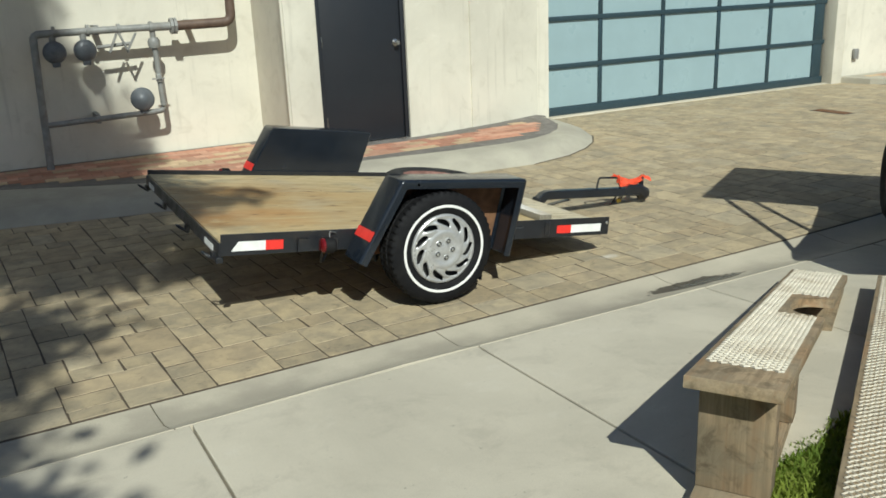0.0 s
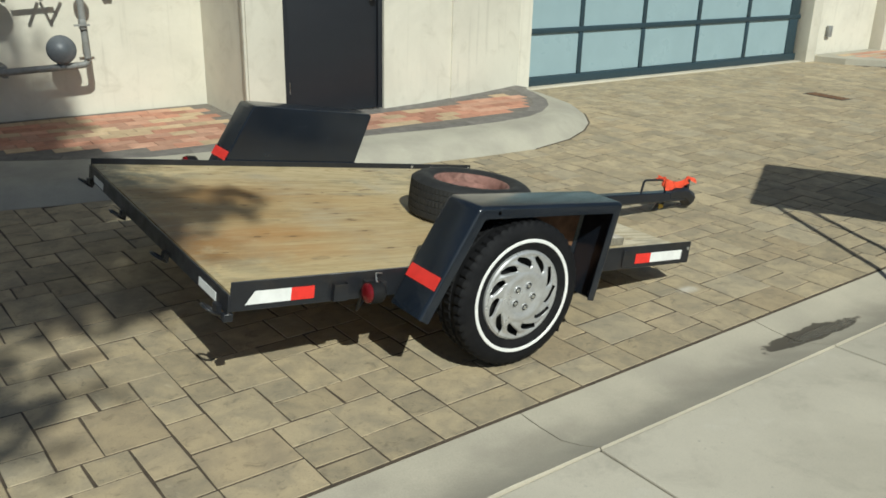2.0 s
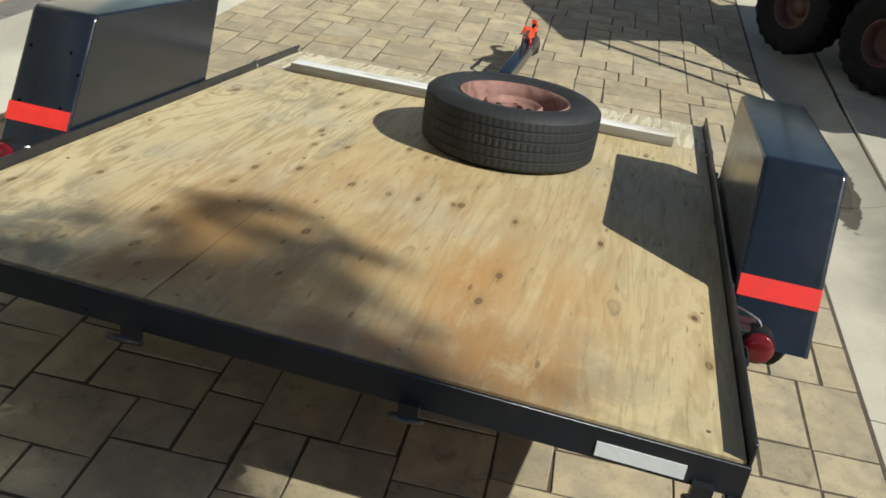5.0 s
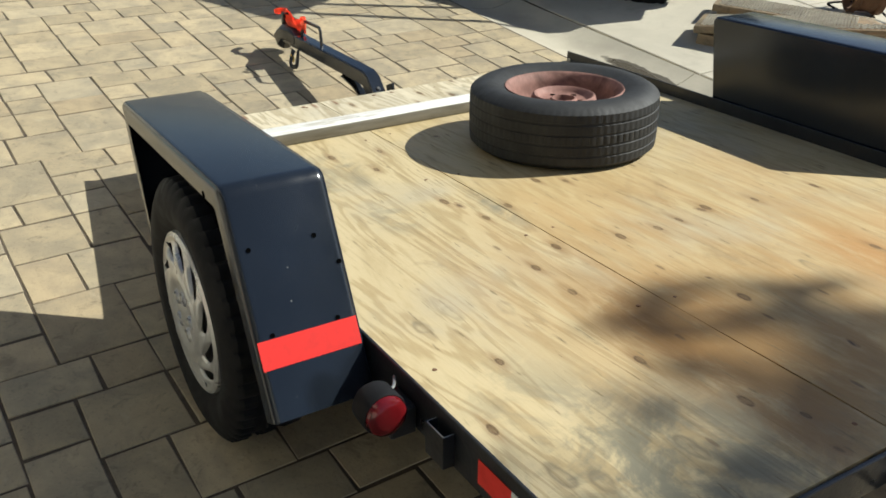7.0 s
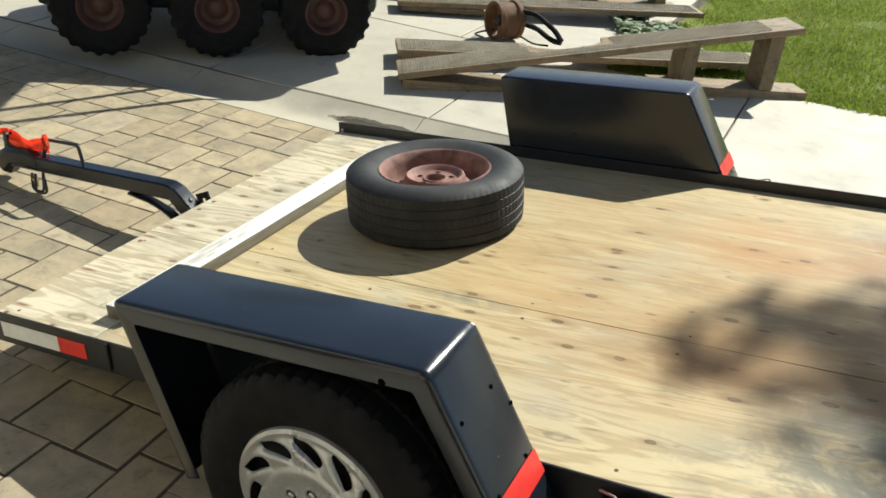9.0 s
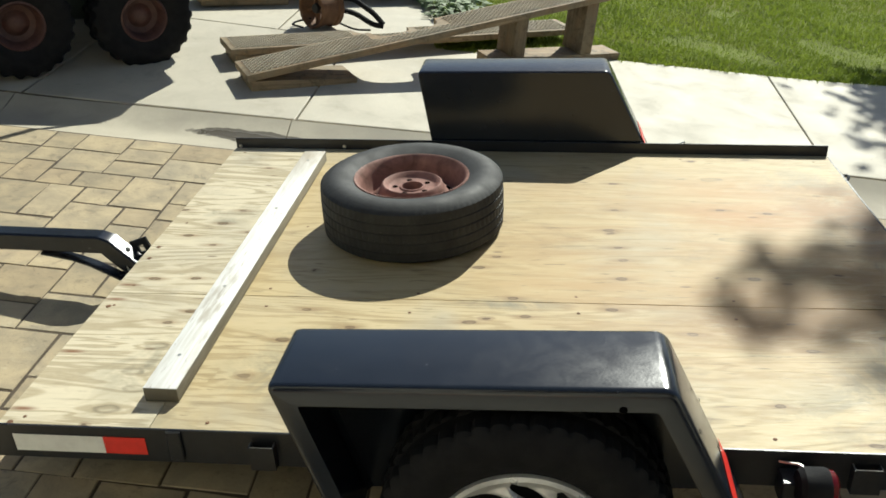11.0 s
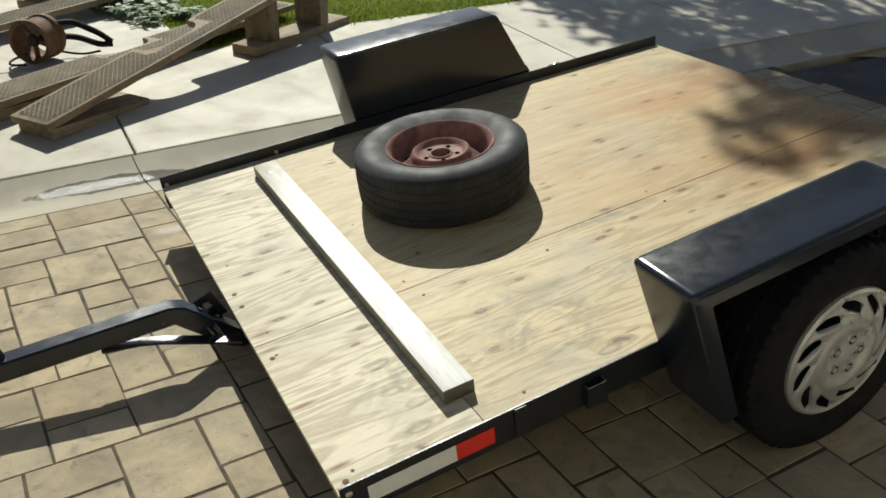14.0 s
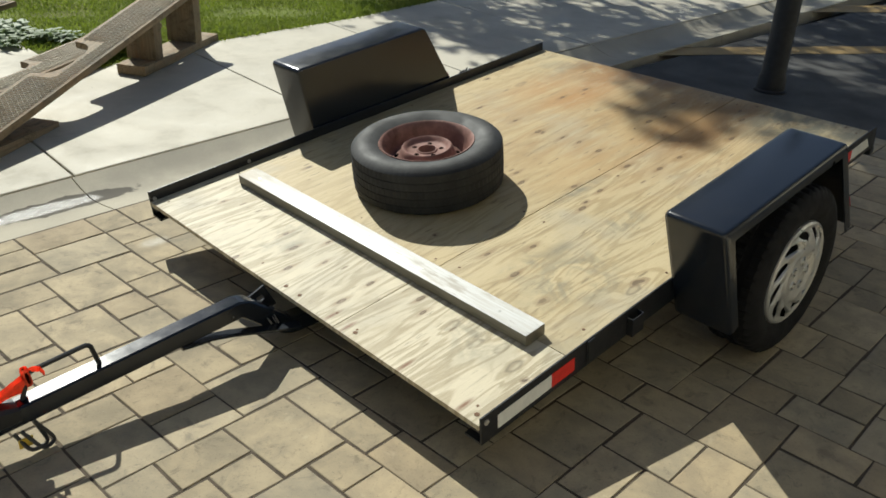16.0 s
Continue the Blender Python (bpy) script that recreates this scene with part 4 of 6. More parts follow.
def sheet_of_plywood(x0, x1, y0, y1):
    """A sheet whose edge along the seam wanders and gapes a little."""
    steps = [x0 + (x1 - x0) * i / 40 for i in range(41)]

    def seam(x, side):
        drift = 0.0022 * math.sin(2.1 * x + 0.4) + 0.0011 * noise.noise(Vector((x * 9.0, 0.3, 0.0))) + 0.0006 * noise.noise(Vector((x * 33.0, 5.0, 0.0)))
        return SEAM + drift + side * (0.0010 + 0.0022 * max(0.0, 0.35 + noise.noise(Vector((x * 3.1, 2.0 + side, 0.0)))))
    if y0 > 0:
        pts = [(x, seam(x, 1)) for x in steps] + [(x1, y1), (x0, y1)]
    else:
        pts = [(x0, y0), (x1, y0)] + [(x, seam(x, -1)) for x in steps[::-1]]
    return prism(pts, -0.018, 0.0)

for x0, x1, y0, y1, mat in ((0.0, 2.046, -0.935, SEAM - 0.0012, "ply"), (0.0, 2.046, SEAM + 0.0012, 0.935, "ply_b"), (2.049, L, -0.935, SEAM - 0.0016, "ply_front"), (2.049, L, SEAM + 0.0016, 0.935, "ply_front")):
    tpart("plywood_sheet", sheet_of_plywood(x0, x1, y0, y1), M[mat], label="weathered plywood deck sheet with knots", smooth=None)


def angle_iron(y, sign, x0=-0.004, x1=L):
    """Side rail: an upright leg outside the deck and a flange below it."""
    bm = bmesh.new()
    box(bm, x0, x1, min(y, y + sign * 0.007), max(y, y + sign * 0.007), -0.068, 0.043 if sign < 0 else 0.030, bevel=0.0015, segments=1)
    box(bm, x0, x1, min(y - sign * 0.06, y - sign * 0.0005), max(y - sign * 0.06, y - sign * 0.0005), -0.068, -0.060)
    box(bm, x0, x1, min(y - sign * 0.05, y - sign * 0.001), max(y - sign * 0.05, y - sign * 0.001), -0.0262, -0.0192)
    return bm


rails = []
for sign in (-1, 1):
    rail = tpart("side_rail", angle_iron(sign * 0.938, sign), M["frame_black"])
    rails.append(rail)
    y = sign * 0.946
    # reflective strips, front and rear
    for x0, x1, mat, cut in ((0.05, 0.225, "white_tape", 0.035), (0.2255, 0.318, "red_tape", 0), (2.04, 2.145, "red_tape", 0), (2.1455, 2.375, "white_tape", 0)):
        bm = bmesh.new()
        a, b = (y, y + sign * 0.0012)
        lo = [(x0, -0.045), (x1, -0.045), (x1, 0.004), (x0 + cut, 0.004)]
        f = [bm.verts.new((x, a, z)) for x, z in lo]
        g = [bm.verts.new((x, b, z)) for x, z in lo]
        bm.faces.new(f), bm.faces.new(g[::-1])
        for i in range(4):
            bm.faces.new((f[i], f[(i + 1) % 4], g[(i + 1) % 4], g[i]))
        tpart("reflective_strip", bm, M[mat], rail, "white reflective strip" if mat == "white_tape" else "red reflective strip", smooth=None)
    for x, z in ((L - 0.02, 0.008), (1.965, 0.012)):
        tpart("bolt", lathe([(0, 0), (0.009, 0), (0.009, 0.004), (0.005, 0.006), (0, 0.006)], 10, m=pose(x, sign * 0.9455, z, -sign * 90)), M["zinc"], rail)
        tpart("bolt", lathe([(0, 0), (0.008, 0), (0.008, 0.005), (0, 0.006)], 10, m=pose(x, sign * 0.9375, z, sign * 90)), M["zinc"], rail)
    # stake brackets on the rail
    for x in (1.75, 0.42, 1.965):
        bm = bmesh.new()
        if x > 1.9:
            ya, yb = sorted((y + sign * 0.0005, y + sign * 0.008))
            box(bm, x - 0.018, x + 0.018, ya, yb, -0.055, 0.030, bevel=0.003, segments=1)
            tpart("bolted_plate", bm, M["frame_black"], rail)
            continue
        for xa, xb, a, b in ((x - 0.030, x - 0.026, 0.0005, 0.024), (x + 0.026, x + 0.030, 0.0005, 0.024), (x - 0.026, x + 0.026, 0.020, 0.024)):
            ya, yb = sorted((y + sign * a, y + sign * b))
            box(bm, xa, xb, ya, yb, -0.06, 0.006)
        tpart("stake_pocket", bm, M["frame_black"], rail)
        yr, ye = y + sign * 0.002, y + sign * 0.022
        if x > 1 or sign > 0:
            tpart("worn_edge", tube(rounded([(x - 0.028, yr, 0.0062), (x - 0.028, ye, 0.0062), (x + 0.028, ye, 0.0062), (x + 0.028, yr, 0.0062)], 0.005), 0.0008, 6), M["zinc"], rail, "edge worn to bare steel")

# frame under the deck
frame_parts = [("rear_beam", (-0.012, -0.003, -0.945, 0.945, -0.075, -0.004)), ("rear_beam_flange", (-0.003, 0.045, -0.93, 0.93, -0.026, -0.0195)),
               ("front_beam", (L - 0.05, L - 0.042, -0.93, 0.93, -0.075, -0.0195))]
for name, dims in frame_parts:
    tpart(name, boxed(*dims, bevel=0.0015, segments=1), M["frame_black"])
for x in (0.55, 1.0, 1.45, 1.9):
    tpart("cross_member", boxed(x, x + 0.04, -0.93, 0.93, -0.075, -0.0275), M["frame_black"])
for sign in (-1, 1):
    y = sign * 0.75
    bm = boxed(-0.0145, -0.0125, y - 0.085, y + 0.085, -0.066, -0.034)
    tpart("reflective_strip", bm, M["white_tape"], label="white reflective strip on the rear beam", smooth=None)
    bm = boxed(-0.024, 0.012, sign * 0.945 - (0.03 if sign > 0 else 0.0), sign * 0.945 + (0 if sign > 0 else 0.03), -0.105, -0.074, bevel=0.003, segments=1)
    tpart("stake_socket", bm, M["frame_black"])
for y in (-0.87, -0.3, 0.3, 0.87):
    pts = [(-0.045 + 0.032 * math.cos(a), y + 0.032 * math.sin(a), -0.08 - 0.02 * math.cos(a)) for a in np.linspace(0, 2 * math.pi, 17)]
    tpart("tie_down_ring", tube(pts, 0.006, 8), M["frame_black"])
    tpart("ring_clip", boxed(-0.03, -0.011, y - 0.02, y + 0.02, -0.095, -0.06), M["frame_black"])
for x in (0.06, 0.58, 1.03, 1.48, 1.93, 2.40):
    for y in (-0.86, -0.22, 0.25, 0.33, 0.88):
        xx, yy = x + rng.uniform(-0.02, 0.02), y + rng.uniform(-0.03, 0.03)
        tpart("screw", lathe([(0, 0.0008), (0.003, 0.001), (0.0050, 0.0004), (0.0052, -0.001)], 8, m=pose(xx, yy, 0)), M["rust"])
for y in (-0.02, 0.06, 0.36, 0.9):
    tpart("screw", lathe([(0, 0.0016), (0.004, 0.002), (0.0085, 0.0008), (0.0088, -0.001)], 8, m=pose(2.41, y, 0)), M["rust"])

# axle and springs
tpart("axle", tube([(1.131, -1.05, -0.043), (1.131, 1.05, -0.043)], 0.028, 14), M["frame_black"])
for sign in (-1, 1):
    pts = [(0.80, sign * 0.86, -0.085), (0.96, sign * 0.86, -0.125), (1.131, sign * 0.86, -0.14), (1.30, sign * 0.86, -0.125), (1.46, sign * 0.86, -0.085)]
    tpart("leaf_spring", sweep(bmesh.new(), pts, rect(0.05, 0.03)), M["frame_black"])


# ---- fenders ----
def fender(sign):
    """A folded sheet fender: inner panel, sloped ends, top and a lip along the open outer side."""
    yi, yo, t = sign * 0.953, sign * 1.165, 0.004
    rear, front = (0.349, 0.329) if sign > 0 else (0.330, 0.333)
    base = [Vector((0.671, -0.057) if sign > 0 else (0.650, -0.10)), Vector((0.866, rear)), Vector((1.640, front)), Vector((1.512 if sign > 0 else 1.572, -0.108))]

    def inset(d):
        """The outline moved inwards by d, its corners mitred and rounded."""
        ways = [(b - a).normalized() for a, b in zip(base, base[1:])]
        sides = [Vector((w.y, -w.x)) * d for w in ways]
        pts = [base[0] + sides[0]]
        for k in (1, 2):
            bisector = (sides[k - 1] + sides[k])
            pts.append(base[k] + (bisector * (2 * d * d / max(bisector.length_squared, 1e-12)) if d else Vector((0, 0))))
        pts.append(base[3] + sides[2])
        return [(p.x, p.z) for p in rounded([(p.x, 0, p.y) for p in pts], max(0.024 - d, 0.008), 5)]

    prof = inset(0.0)
    bm = bmesh.new()
    R = 0.015
    r = R * sign
    loops = []
    turn = [math.radians(a) for a in (0, 22.5, 45, 67.5, 90)]
    rim_in = [(yi + r * (1 - math.cos(a)), R * (1 - math.sin(a))) for a in turn]
    rim_out = [(yo - r * (1 - math.cos(a)), R * (1 - math.sin(a))) for a in turn[::-1]]
    for y, d in (*rim_in, *rim_out, (yo, 0.047), (yo - sign * t, 0.047), (yo - sign * t, 0.016),
                 (yo - r, 0.005), (yi + r, 0.005), (yi + sign * t, 0.017)):
        loops.append([bm.verts.new((x, y, z)) for x, z in inset(d)])
    for a, b in zip(loops, loops[1:]):
        for i in range(len(prof) - 1):
            bm.faces.new((a[i], a[i + 1], b[i + 1], b[i]))
    for k in (0, len(prof) - 1):
        bm.faces.new([lp[k] for lp in loops] if k == 0 else [lp[k] for lp in loops][::-1])
    f = tpart("fender", bm, M["black"], label="glossy black folded steel fender", smooth=40)
    inner = bmesh.new()
    ins = inset(0.006)
    va = [inner.verts.new((x, yi, z)) for x, z in ins]
    vb = [inner.verts.new((x, yi + sign * 0.003, z)) for x, z in ins]
    inner.faces.new(va), inner.faces.new(vb[::-1])
    for i in range(len(ins)):
        j = (i + 1) % len(ins)
        inner.faces.new((va[i], va[j], vb[j], vb[i]))
    tpart("inner_panel", inner, M["black"], f, "black fender side panel", smooth=None)
    lining = bmesh.new()
    ins = inset(0.02)
    lining.faces.new([lining.verts.new((x, yi + sign * 0.0065, z)) for x, z in ins])
    if sign < 0:
        tpart("rusty_lining", lining, M["rust"], f, "bare rusty inner face of the fender panel", smooth=None)
    # red strip across the rear slope
    a, b = Vector((0.650, 0, -0.10)), Vector((0.866, 0, rear))
    d = (b - a).normalized()
    out = Vector((-d.z, 0, d.x))
    s0 = (Vector((0.716, 0, 0.076)) - a).dot(d) + (0.017 if sign > 0 else -0.010)
    bm = bmesh.new()
    quad = []
    for s, y in ((s0 - 0.056, yi + sign * 0.006), (s0, yi + sign * 0.006), (s0, yo - sign * 0.004), (s0 - 0.056, yo - sign * 0.004)):
        p = a + d * s + out * 0.0015
        quad.append(bm.verts.new((p.x, y, p.z)))
    bm.faces.new(quad)
    tpart("red_reflector", bm, M["red_tape"], f, "red reflective strip across the fender", smooth=None)
    for s, k in ((0.375, 0.86), (0.375, 0.24), (0.315, 0.06), (0.21, 0.83), (0.21, 0.2)) if sign > 0 else ():
        p = a + d * s + out * 0.001
        m = Matrix.Translation((p.x, yi + (yo - yi) * k, p.z)) @ out.to_track_quat("Z", "Y").to_matrix().to_4x4()
        tpart("rivet_hole", lathe([(0, 0.0006), (0.005, 0.0006)], 10, m=m), M["hole"], f)
    tpart("lip_hole", lathe([(0, 0.0005), (0.008, 0.0005)], 12, m=pose(0.96, yo, 0.305, -sign * 90)), M["hole"], f)
    # mud flap behind the wheel's front edge
    if sign < 0:
        flap = boxed(1.40, 1.408, yi - 0.19, yi - 0.02, -0.24, -0.09, m=None)
        tpart("mud_flap", flap, M["rubber"], f)
    return f


fenders = {s: fender(s) for s in (-1, 1)}


# ---- wheels ----
def tyre_mesh(R, rim, width, blocks=64, grooves=4, depth=0.008, knob=0.0, seg=None, groove=1.0):
    """Tyre round z: bead, sidewall, shoulder, and a tread cut by grooves round and across."""
    seg = seg or blocks * 4
    h = width / 2
    side = [(rim, -h * 0.62), (rim + 0.008, -h * 0.80), (rim + (R - rim) * 0.35, -h * 0.98), (rim + (R - rim) * 0.65, -h * 1.0), (R - 0.028, -h * 0.93), (R - 0.012, -h * 0.84)]
    tread = []
    n = grooves * 2 + 1
    for i in range(n):
        span = 1.52 * h / (grooves + 1 + grooves * groove)
        y0 = -h * 0.76 + span * ((i + 1) // 2 + i // 2 * groove)
        y1 = y0 + span * (groove if i % 2 else 1)
        tread += [(y0 + 0.0008, i % 2), (y1 - 0.0008, i % 2)]
    prof = [(r, z, 0) for r, z in side] + [(R - (depth if g else 0) - 0.006 * (abs(z) / h) ** 3, z, 2 if g else 1) for z, g in tread] + [(r, -z, 0) for r, z in side[::-1]]
    verts, faces = [], []
    m = len(prof)
    for k in range(seg):
        a = 2 * math.pi * k / seg
        for i, (r, z, t) in enumerate(prof):
            rr = r
            if t == 1:
                shift = int(round(2 + 2 * z / h)) if not knob else (2 if z > 0 else 0)
                if (k + shift) % 4 == 0:
                    rr -= depth * 0.8 + knob
                elif knob and (k + shift) % 4 == 1:
                    rr -= knob * 0.9
            elif knob and t == 0 and r > R - 0.03 and (k + (2 if z > 0 else 0)) % 4 < 2:
                rr -= knob * 0.5
            verts.append((rr * math.cos(a), rr * math.sin(a), z))
    for k in range(seg):
        q = (k + 1) % seg
        for i in range(m - 1):
            faces.append((k * m + i, q * m + i, q * m + i + 1, k * m + i + 1))
    me = bpy.data.meshes.new("tyre")
    me.from_pydata(verts, [], faces)
    for p in me.polygons:
        p.use_smooth = True
    me.set_sharp_from_angle(angle=radians(28))
    return me


def hubcap():
    """A moulded wheel cover: dished centre, eleven swirled slots between crowned vanes, and a rim ring."""
    shape = [(0.0, 0.026), (0.02, 0.026), (0.03, 0.022), (0.065, 0.021), (0.082, 0.027), (0.098, 0.028), (0.108, 0.024), (0.166, 0.011), (0.172, 0.013), (0.180, 0.015), (0.188, 0.010), (0.190, 0.002), (0.191, -0.006)]
    radii = [0.012, 0.02, 0.03, 0.048, 0.065, 0.075, 0.082, 0.09, 0.098] + [0.104 + 0.0044 * i for i in range(16)] + [0.174, 0.180, 0.185, 0.188, 0.190, 0.191]
    heights = np.interp(radii, [r for r, _ in shape], [z for _, z in shape])
    columns = 14
    bm = bmesh.new()
    rows, slotted = [], []
    for r, z in zip(radii, heights):
        t = min(max((r - 0.108) / 0.063, 0.0), 1.0)
        open_slot = 0.22 < t < 1.0
        w = 0.014 + (0.165 * math.sin(math.pi * ((t - 0.22) / 0.78) ** 1.1) ** 0.75 if open_slot else 0.0)
        row = []
        for k in range(11):
            middle = 2 * math.pi * k / 11 + 0.50 * t ** 1.15
            for c in range(columns):
                if c < 3:
                    angle, dz = middle + w * (c - 1), -0.0045
                else:
                    u = (c - 2) / (columns - 2)
                    angle = middle + w + (2 * math.pi / 11 - 2 * w) * u
                    dz = 0.0065 * math.sin(math.pi * u ** 0.7)
                row.append(bm.verts.new((r * math.cos(angle), r * math.sin(angle), z + dz * math.sin(math.pi * t))))
        rows.append(row)
        slotted.append(open_slot)
    bm.faces.new(rows[0])
    n = 11 * columns
    for i, (a, b) in enumerate(zip(rows, rows[1:])):
        for q in range(n):
            if q % columns < 2 and (slotted[i] or slotted[i + 1]):
                continue
            bm.faces.new((a[q], a[(q + 1) % n], b[(q + 1) % n], b[q]))
    bmesh.ops.recalc_face_normals(bm, faces=bm.faces[:])
    bmesh.ops.solidify(bm, geom=bm.faces[:], thickness=0.004)
    return bm


road_tyre = tyre_mesh(0.309, 0.178, 0.195, blocks=50, grooves=2, depth=0.008, knob=0.002)
cap_mesh = mesh_of(hubcap(), "hubcap", 32)
for sign in (-1, 1):
    # z of the wheel points outwards
    at = LOCAL @ pose(1.139 if sign > 0 else 1.131, sign * (1.094 if sign > 0 else 1.088), -0.040, -sign * 90, 0, 0) @ pose(0, 0, 0, 0, 0, 20 * sign)
    wheel = part("wheel", lathe([(0.18, -0.07), (0.16, -0.05), (0.16, 0.03), (0.155, 0.045), (0.06, 0.03), (0, 0.03)], 40), M["dark"], trailer, "road wheel with silver swirl wheel cover", at)
    part("tyre", road_tyre, M["rubber"], wheel)
    if sign < 0:
        part("whitewall", lathe([(0.226, 0.0962), (0.228, 0.0985), (0.239, 0.0988), (0.241, 0.0965)], 72), M["whitewall"], wheel, "white sidewall ring")
    cap = part("wheel_cover", cap_mesh, M["silver"], wheel, "silver plastic wheel cover with swirled vanes", pose(0, 0, 0.078))
    part("backing", lathe([(0, 0.052), (0.176, 0.052), (0.18, 0.075)], 40), M["dark"], wheel)
    for k in range(5):
        a = 2 * math.pi * k / 5 + 0.3
        spot = pose(0.048 * math.cos(a), 0.048 * math.sin(a), 0)
        part("lug_seat", lathe([(0.0, 0.0225), (0.0125, 0.0225), (0.014, 0.0265), (0.016, 0.0265), (0.018, 0.021)], 20, m=spot), M["silver"], wheel, at=pose(0, 0, 0.078))
        part("lug_recess", lathe([(0.0, 0.0232), (0.0128, 0.0232)], 20, m=spot), M["hole"], wheel, at=pose(0, 0, 0.078))
        part("lug_nut", lathe([(0.0, 0.0285), (0.005, 0.0285), (0.008, 0.027), (0.0088, 0.024), (0.0088, 0.018)], 6, m=spot), M["zinc"], wheel, at=pose(0, 0, 0.078))

# ---- tail lamps ----
for sign in (-1, 1):
    m = pose(0.515, sign * (1.013 if sign > 0 else 1.005), 0.006 if sign > 0 else -0.036, 0, -90, 0)
    lamp = tpart("tail_lamp", lathe([(0, -0.06), (0.034, -0.06), (0.042, -0.05), (0.043, -0.005), (0.041, 0.0), (0, 0.0)], 28, m=m), M["rubber"], label="round red tail lamp in a black housing")
    tpart("lens", lathe([(0.039, 0.0), (0.038, 0.01), (0.033, 0.015), (0.02, 0.018), (0, 0.019)], 28, m=m), M["lens"], lamp, "round red plastic lens")
    tpart("bracket", boxed(0.52, 0.60, min(sign * 0.947, sign * 1.0), max(sign * 0.947, sign * 1.0), -0.06, 0.0, bevel=0.003, segments=1), M["frame_black"], lamp)
    wire = [(0.60, sign * 0.95, 0.018), (0.56, sign * 0.97, 0.028), (0.545, sign * 1.0, 0.02), (0.55, sign * 1.02, -0.03)]
    tpart("wire", tube(rounded(wire, 0.01), 0.003, 6), M["zinc"], lamp)
    for i in range(2):
        tpart("safety_chain", tube(rounded([(0.55 + 0.3 * i, sign * 0.9, -0.07), (0.56 + 0.3 * i, sign * (0.86 + 0.05 * i), -0.16), (0.62 + 0.3 * i, sign * 0.84, -0.08)], 0.02), 0.007, 6), M["frame_black"], lamp) if sign < 0 else None

# ---- tongue: bent square tube lying on its coupler ----
TO_ROOT = trailer.matrix_basis.inverted()


def wpart(name, bm, material, parent=None, label="", smooth=35):
    return part(name, bm, material, parent or trailer, label, TO_ROOT if parent is None else None, smooth)


sq = rect(0.064, 0.064, 0.006)
TY = 0.012
tongue = wpart("tongue", sweep(bmesh.new(), [(3.46, TY, 0.058), (2.590, TY, 0.153), (2.565, TY, 0.148), (2.410, TY, 0.026), (2.385, TY, 0.016), (2.10, TY, 0.016)], sq), M["black"], label="black square steel tow tongue, bent at the deck")
wpart("brace", sweep(bmesh.new(), [(2.80, TY + 0.005, 0.086), (2.69, TY + 0.006, 0.080), (2.62, TY + 0.012, 0.070), (2.49, TY + 0.055, 0.058), (2.40, TY + 0.09, 0.055)], rect(0.040, 0.008)), M["black"], tongue, "flat black steel brace")
for dx, dy in ((0.0, 0.0), (0.010, 0.006), (0.022, -0.004), (0.030, 0.008), (0.005, 0.014)):
    wpart("worn_scratch", tube([(2.460 + dx, TY + 0.033, 0.080 + dy), (2.447 + dx, TY + 0.0335, 0.053 + dy)], 0.0018, 6), M["zinc"], tongue, "scratch worn to bare steel")
for x, z in ((2.499, 0.140), (2.452, 0.103)):
    wpart("bolt", lathe([(0, 0.006), (0.007, 0.006), (0.009, 0.004), (0.009, -0.002)], 6, m=pose(x, TY, z - 0.0035, 0, -38)), M["dark"], tongue)
bm = bmesh.new()
tabm = Matrix.Translation((2.468, TY - 0.045, 0.124)) @ pose(0, 0, 0, 0, 28, -6)
for dims in ((-0.035, 0.035, -0.004, 0.004, -0.06, -0.012), (-0.035, 0.035, -0.004, 0.004, 0.012, 0.035), (-0.035, -0.012, -0.004, 0.004, -0.012, 0.012), (0.012, 0.035, -0.004, 0.004, -0.012, 0.012)):
    box(bm, *dims, m=tabm)
wpart("lug_plate", bm, M["frame_black"], tongue, "small drilled steel lug plate")
coupler = wpart("coupler", sweep(bmesh.new(), [(3.30, TY, 0.082), (3.36, TY, 0.085), (3.46, TY, 0.070), (3.515, TY, 0.022), (3.53, TY, -0.004)],
                                 [rect(0.068, 0.05, 0.008), rect(0.072, 0.07, 0.012), rect(0.08, 0.085, 0.02), rect(0.085, 0.108, 0.025), rect(0.05, 0.074, 0.015)]), M["frame_black"], tongue, "cast ball coupler")
wpart("latch", boxed(3.475, 3.50, TY - 0.016, TY + 0.016, 0.08, 0.165, bevel=0.004, segments=1), M["frame_black"], coupler)
wpart("grab_handle", tube(rounded([(3.05, TY, 0.115), (3.075, TY, 0.212), (3.255, TY, 0.190), (3.285, TY, 0.095)], 0.02), 0.0075, 8), M["frame_black"], tongue, "bent rod grab handle")
for x, z in ((3.05, 0.117), (3.285, 0.098)):
    wpart("weld_boss", boxed(x - 0.018, x + 0.018, TY - 0.014, TY + 0.014, z - 0.012, z + 0.006, bevel=0.004, segments=1), M["frame_black"], tongue)
for k in range(2):
    pts = [(3.33 - 0.02 * k, TY + 0.03, 0.03), (3.30 - 0.03 * k, TY + 0.058 + 0.012 * k, -0.030), (3.245 - 0.02 * k, TY + 0.05, -0.028), (3.27, TY + 0.025, 0.045)]
    wpart("safety_chain", tube(rounded(pts, 0.02), 0.006, 6), M["frame_black"], tongue)
wpart("yellow_tag", boxed(3.285, 3.325, TY + 0.040, TY + 0.045, -0.018, 0.012), M["yellow_tag"], tongue, "small yellow plastic tag")


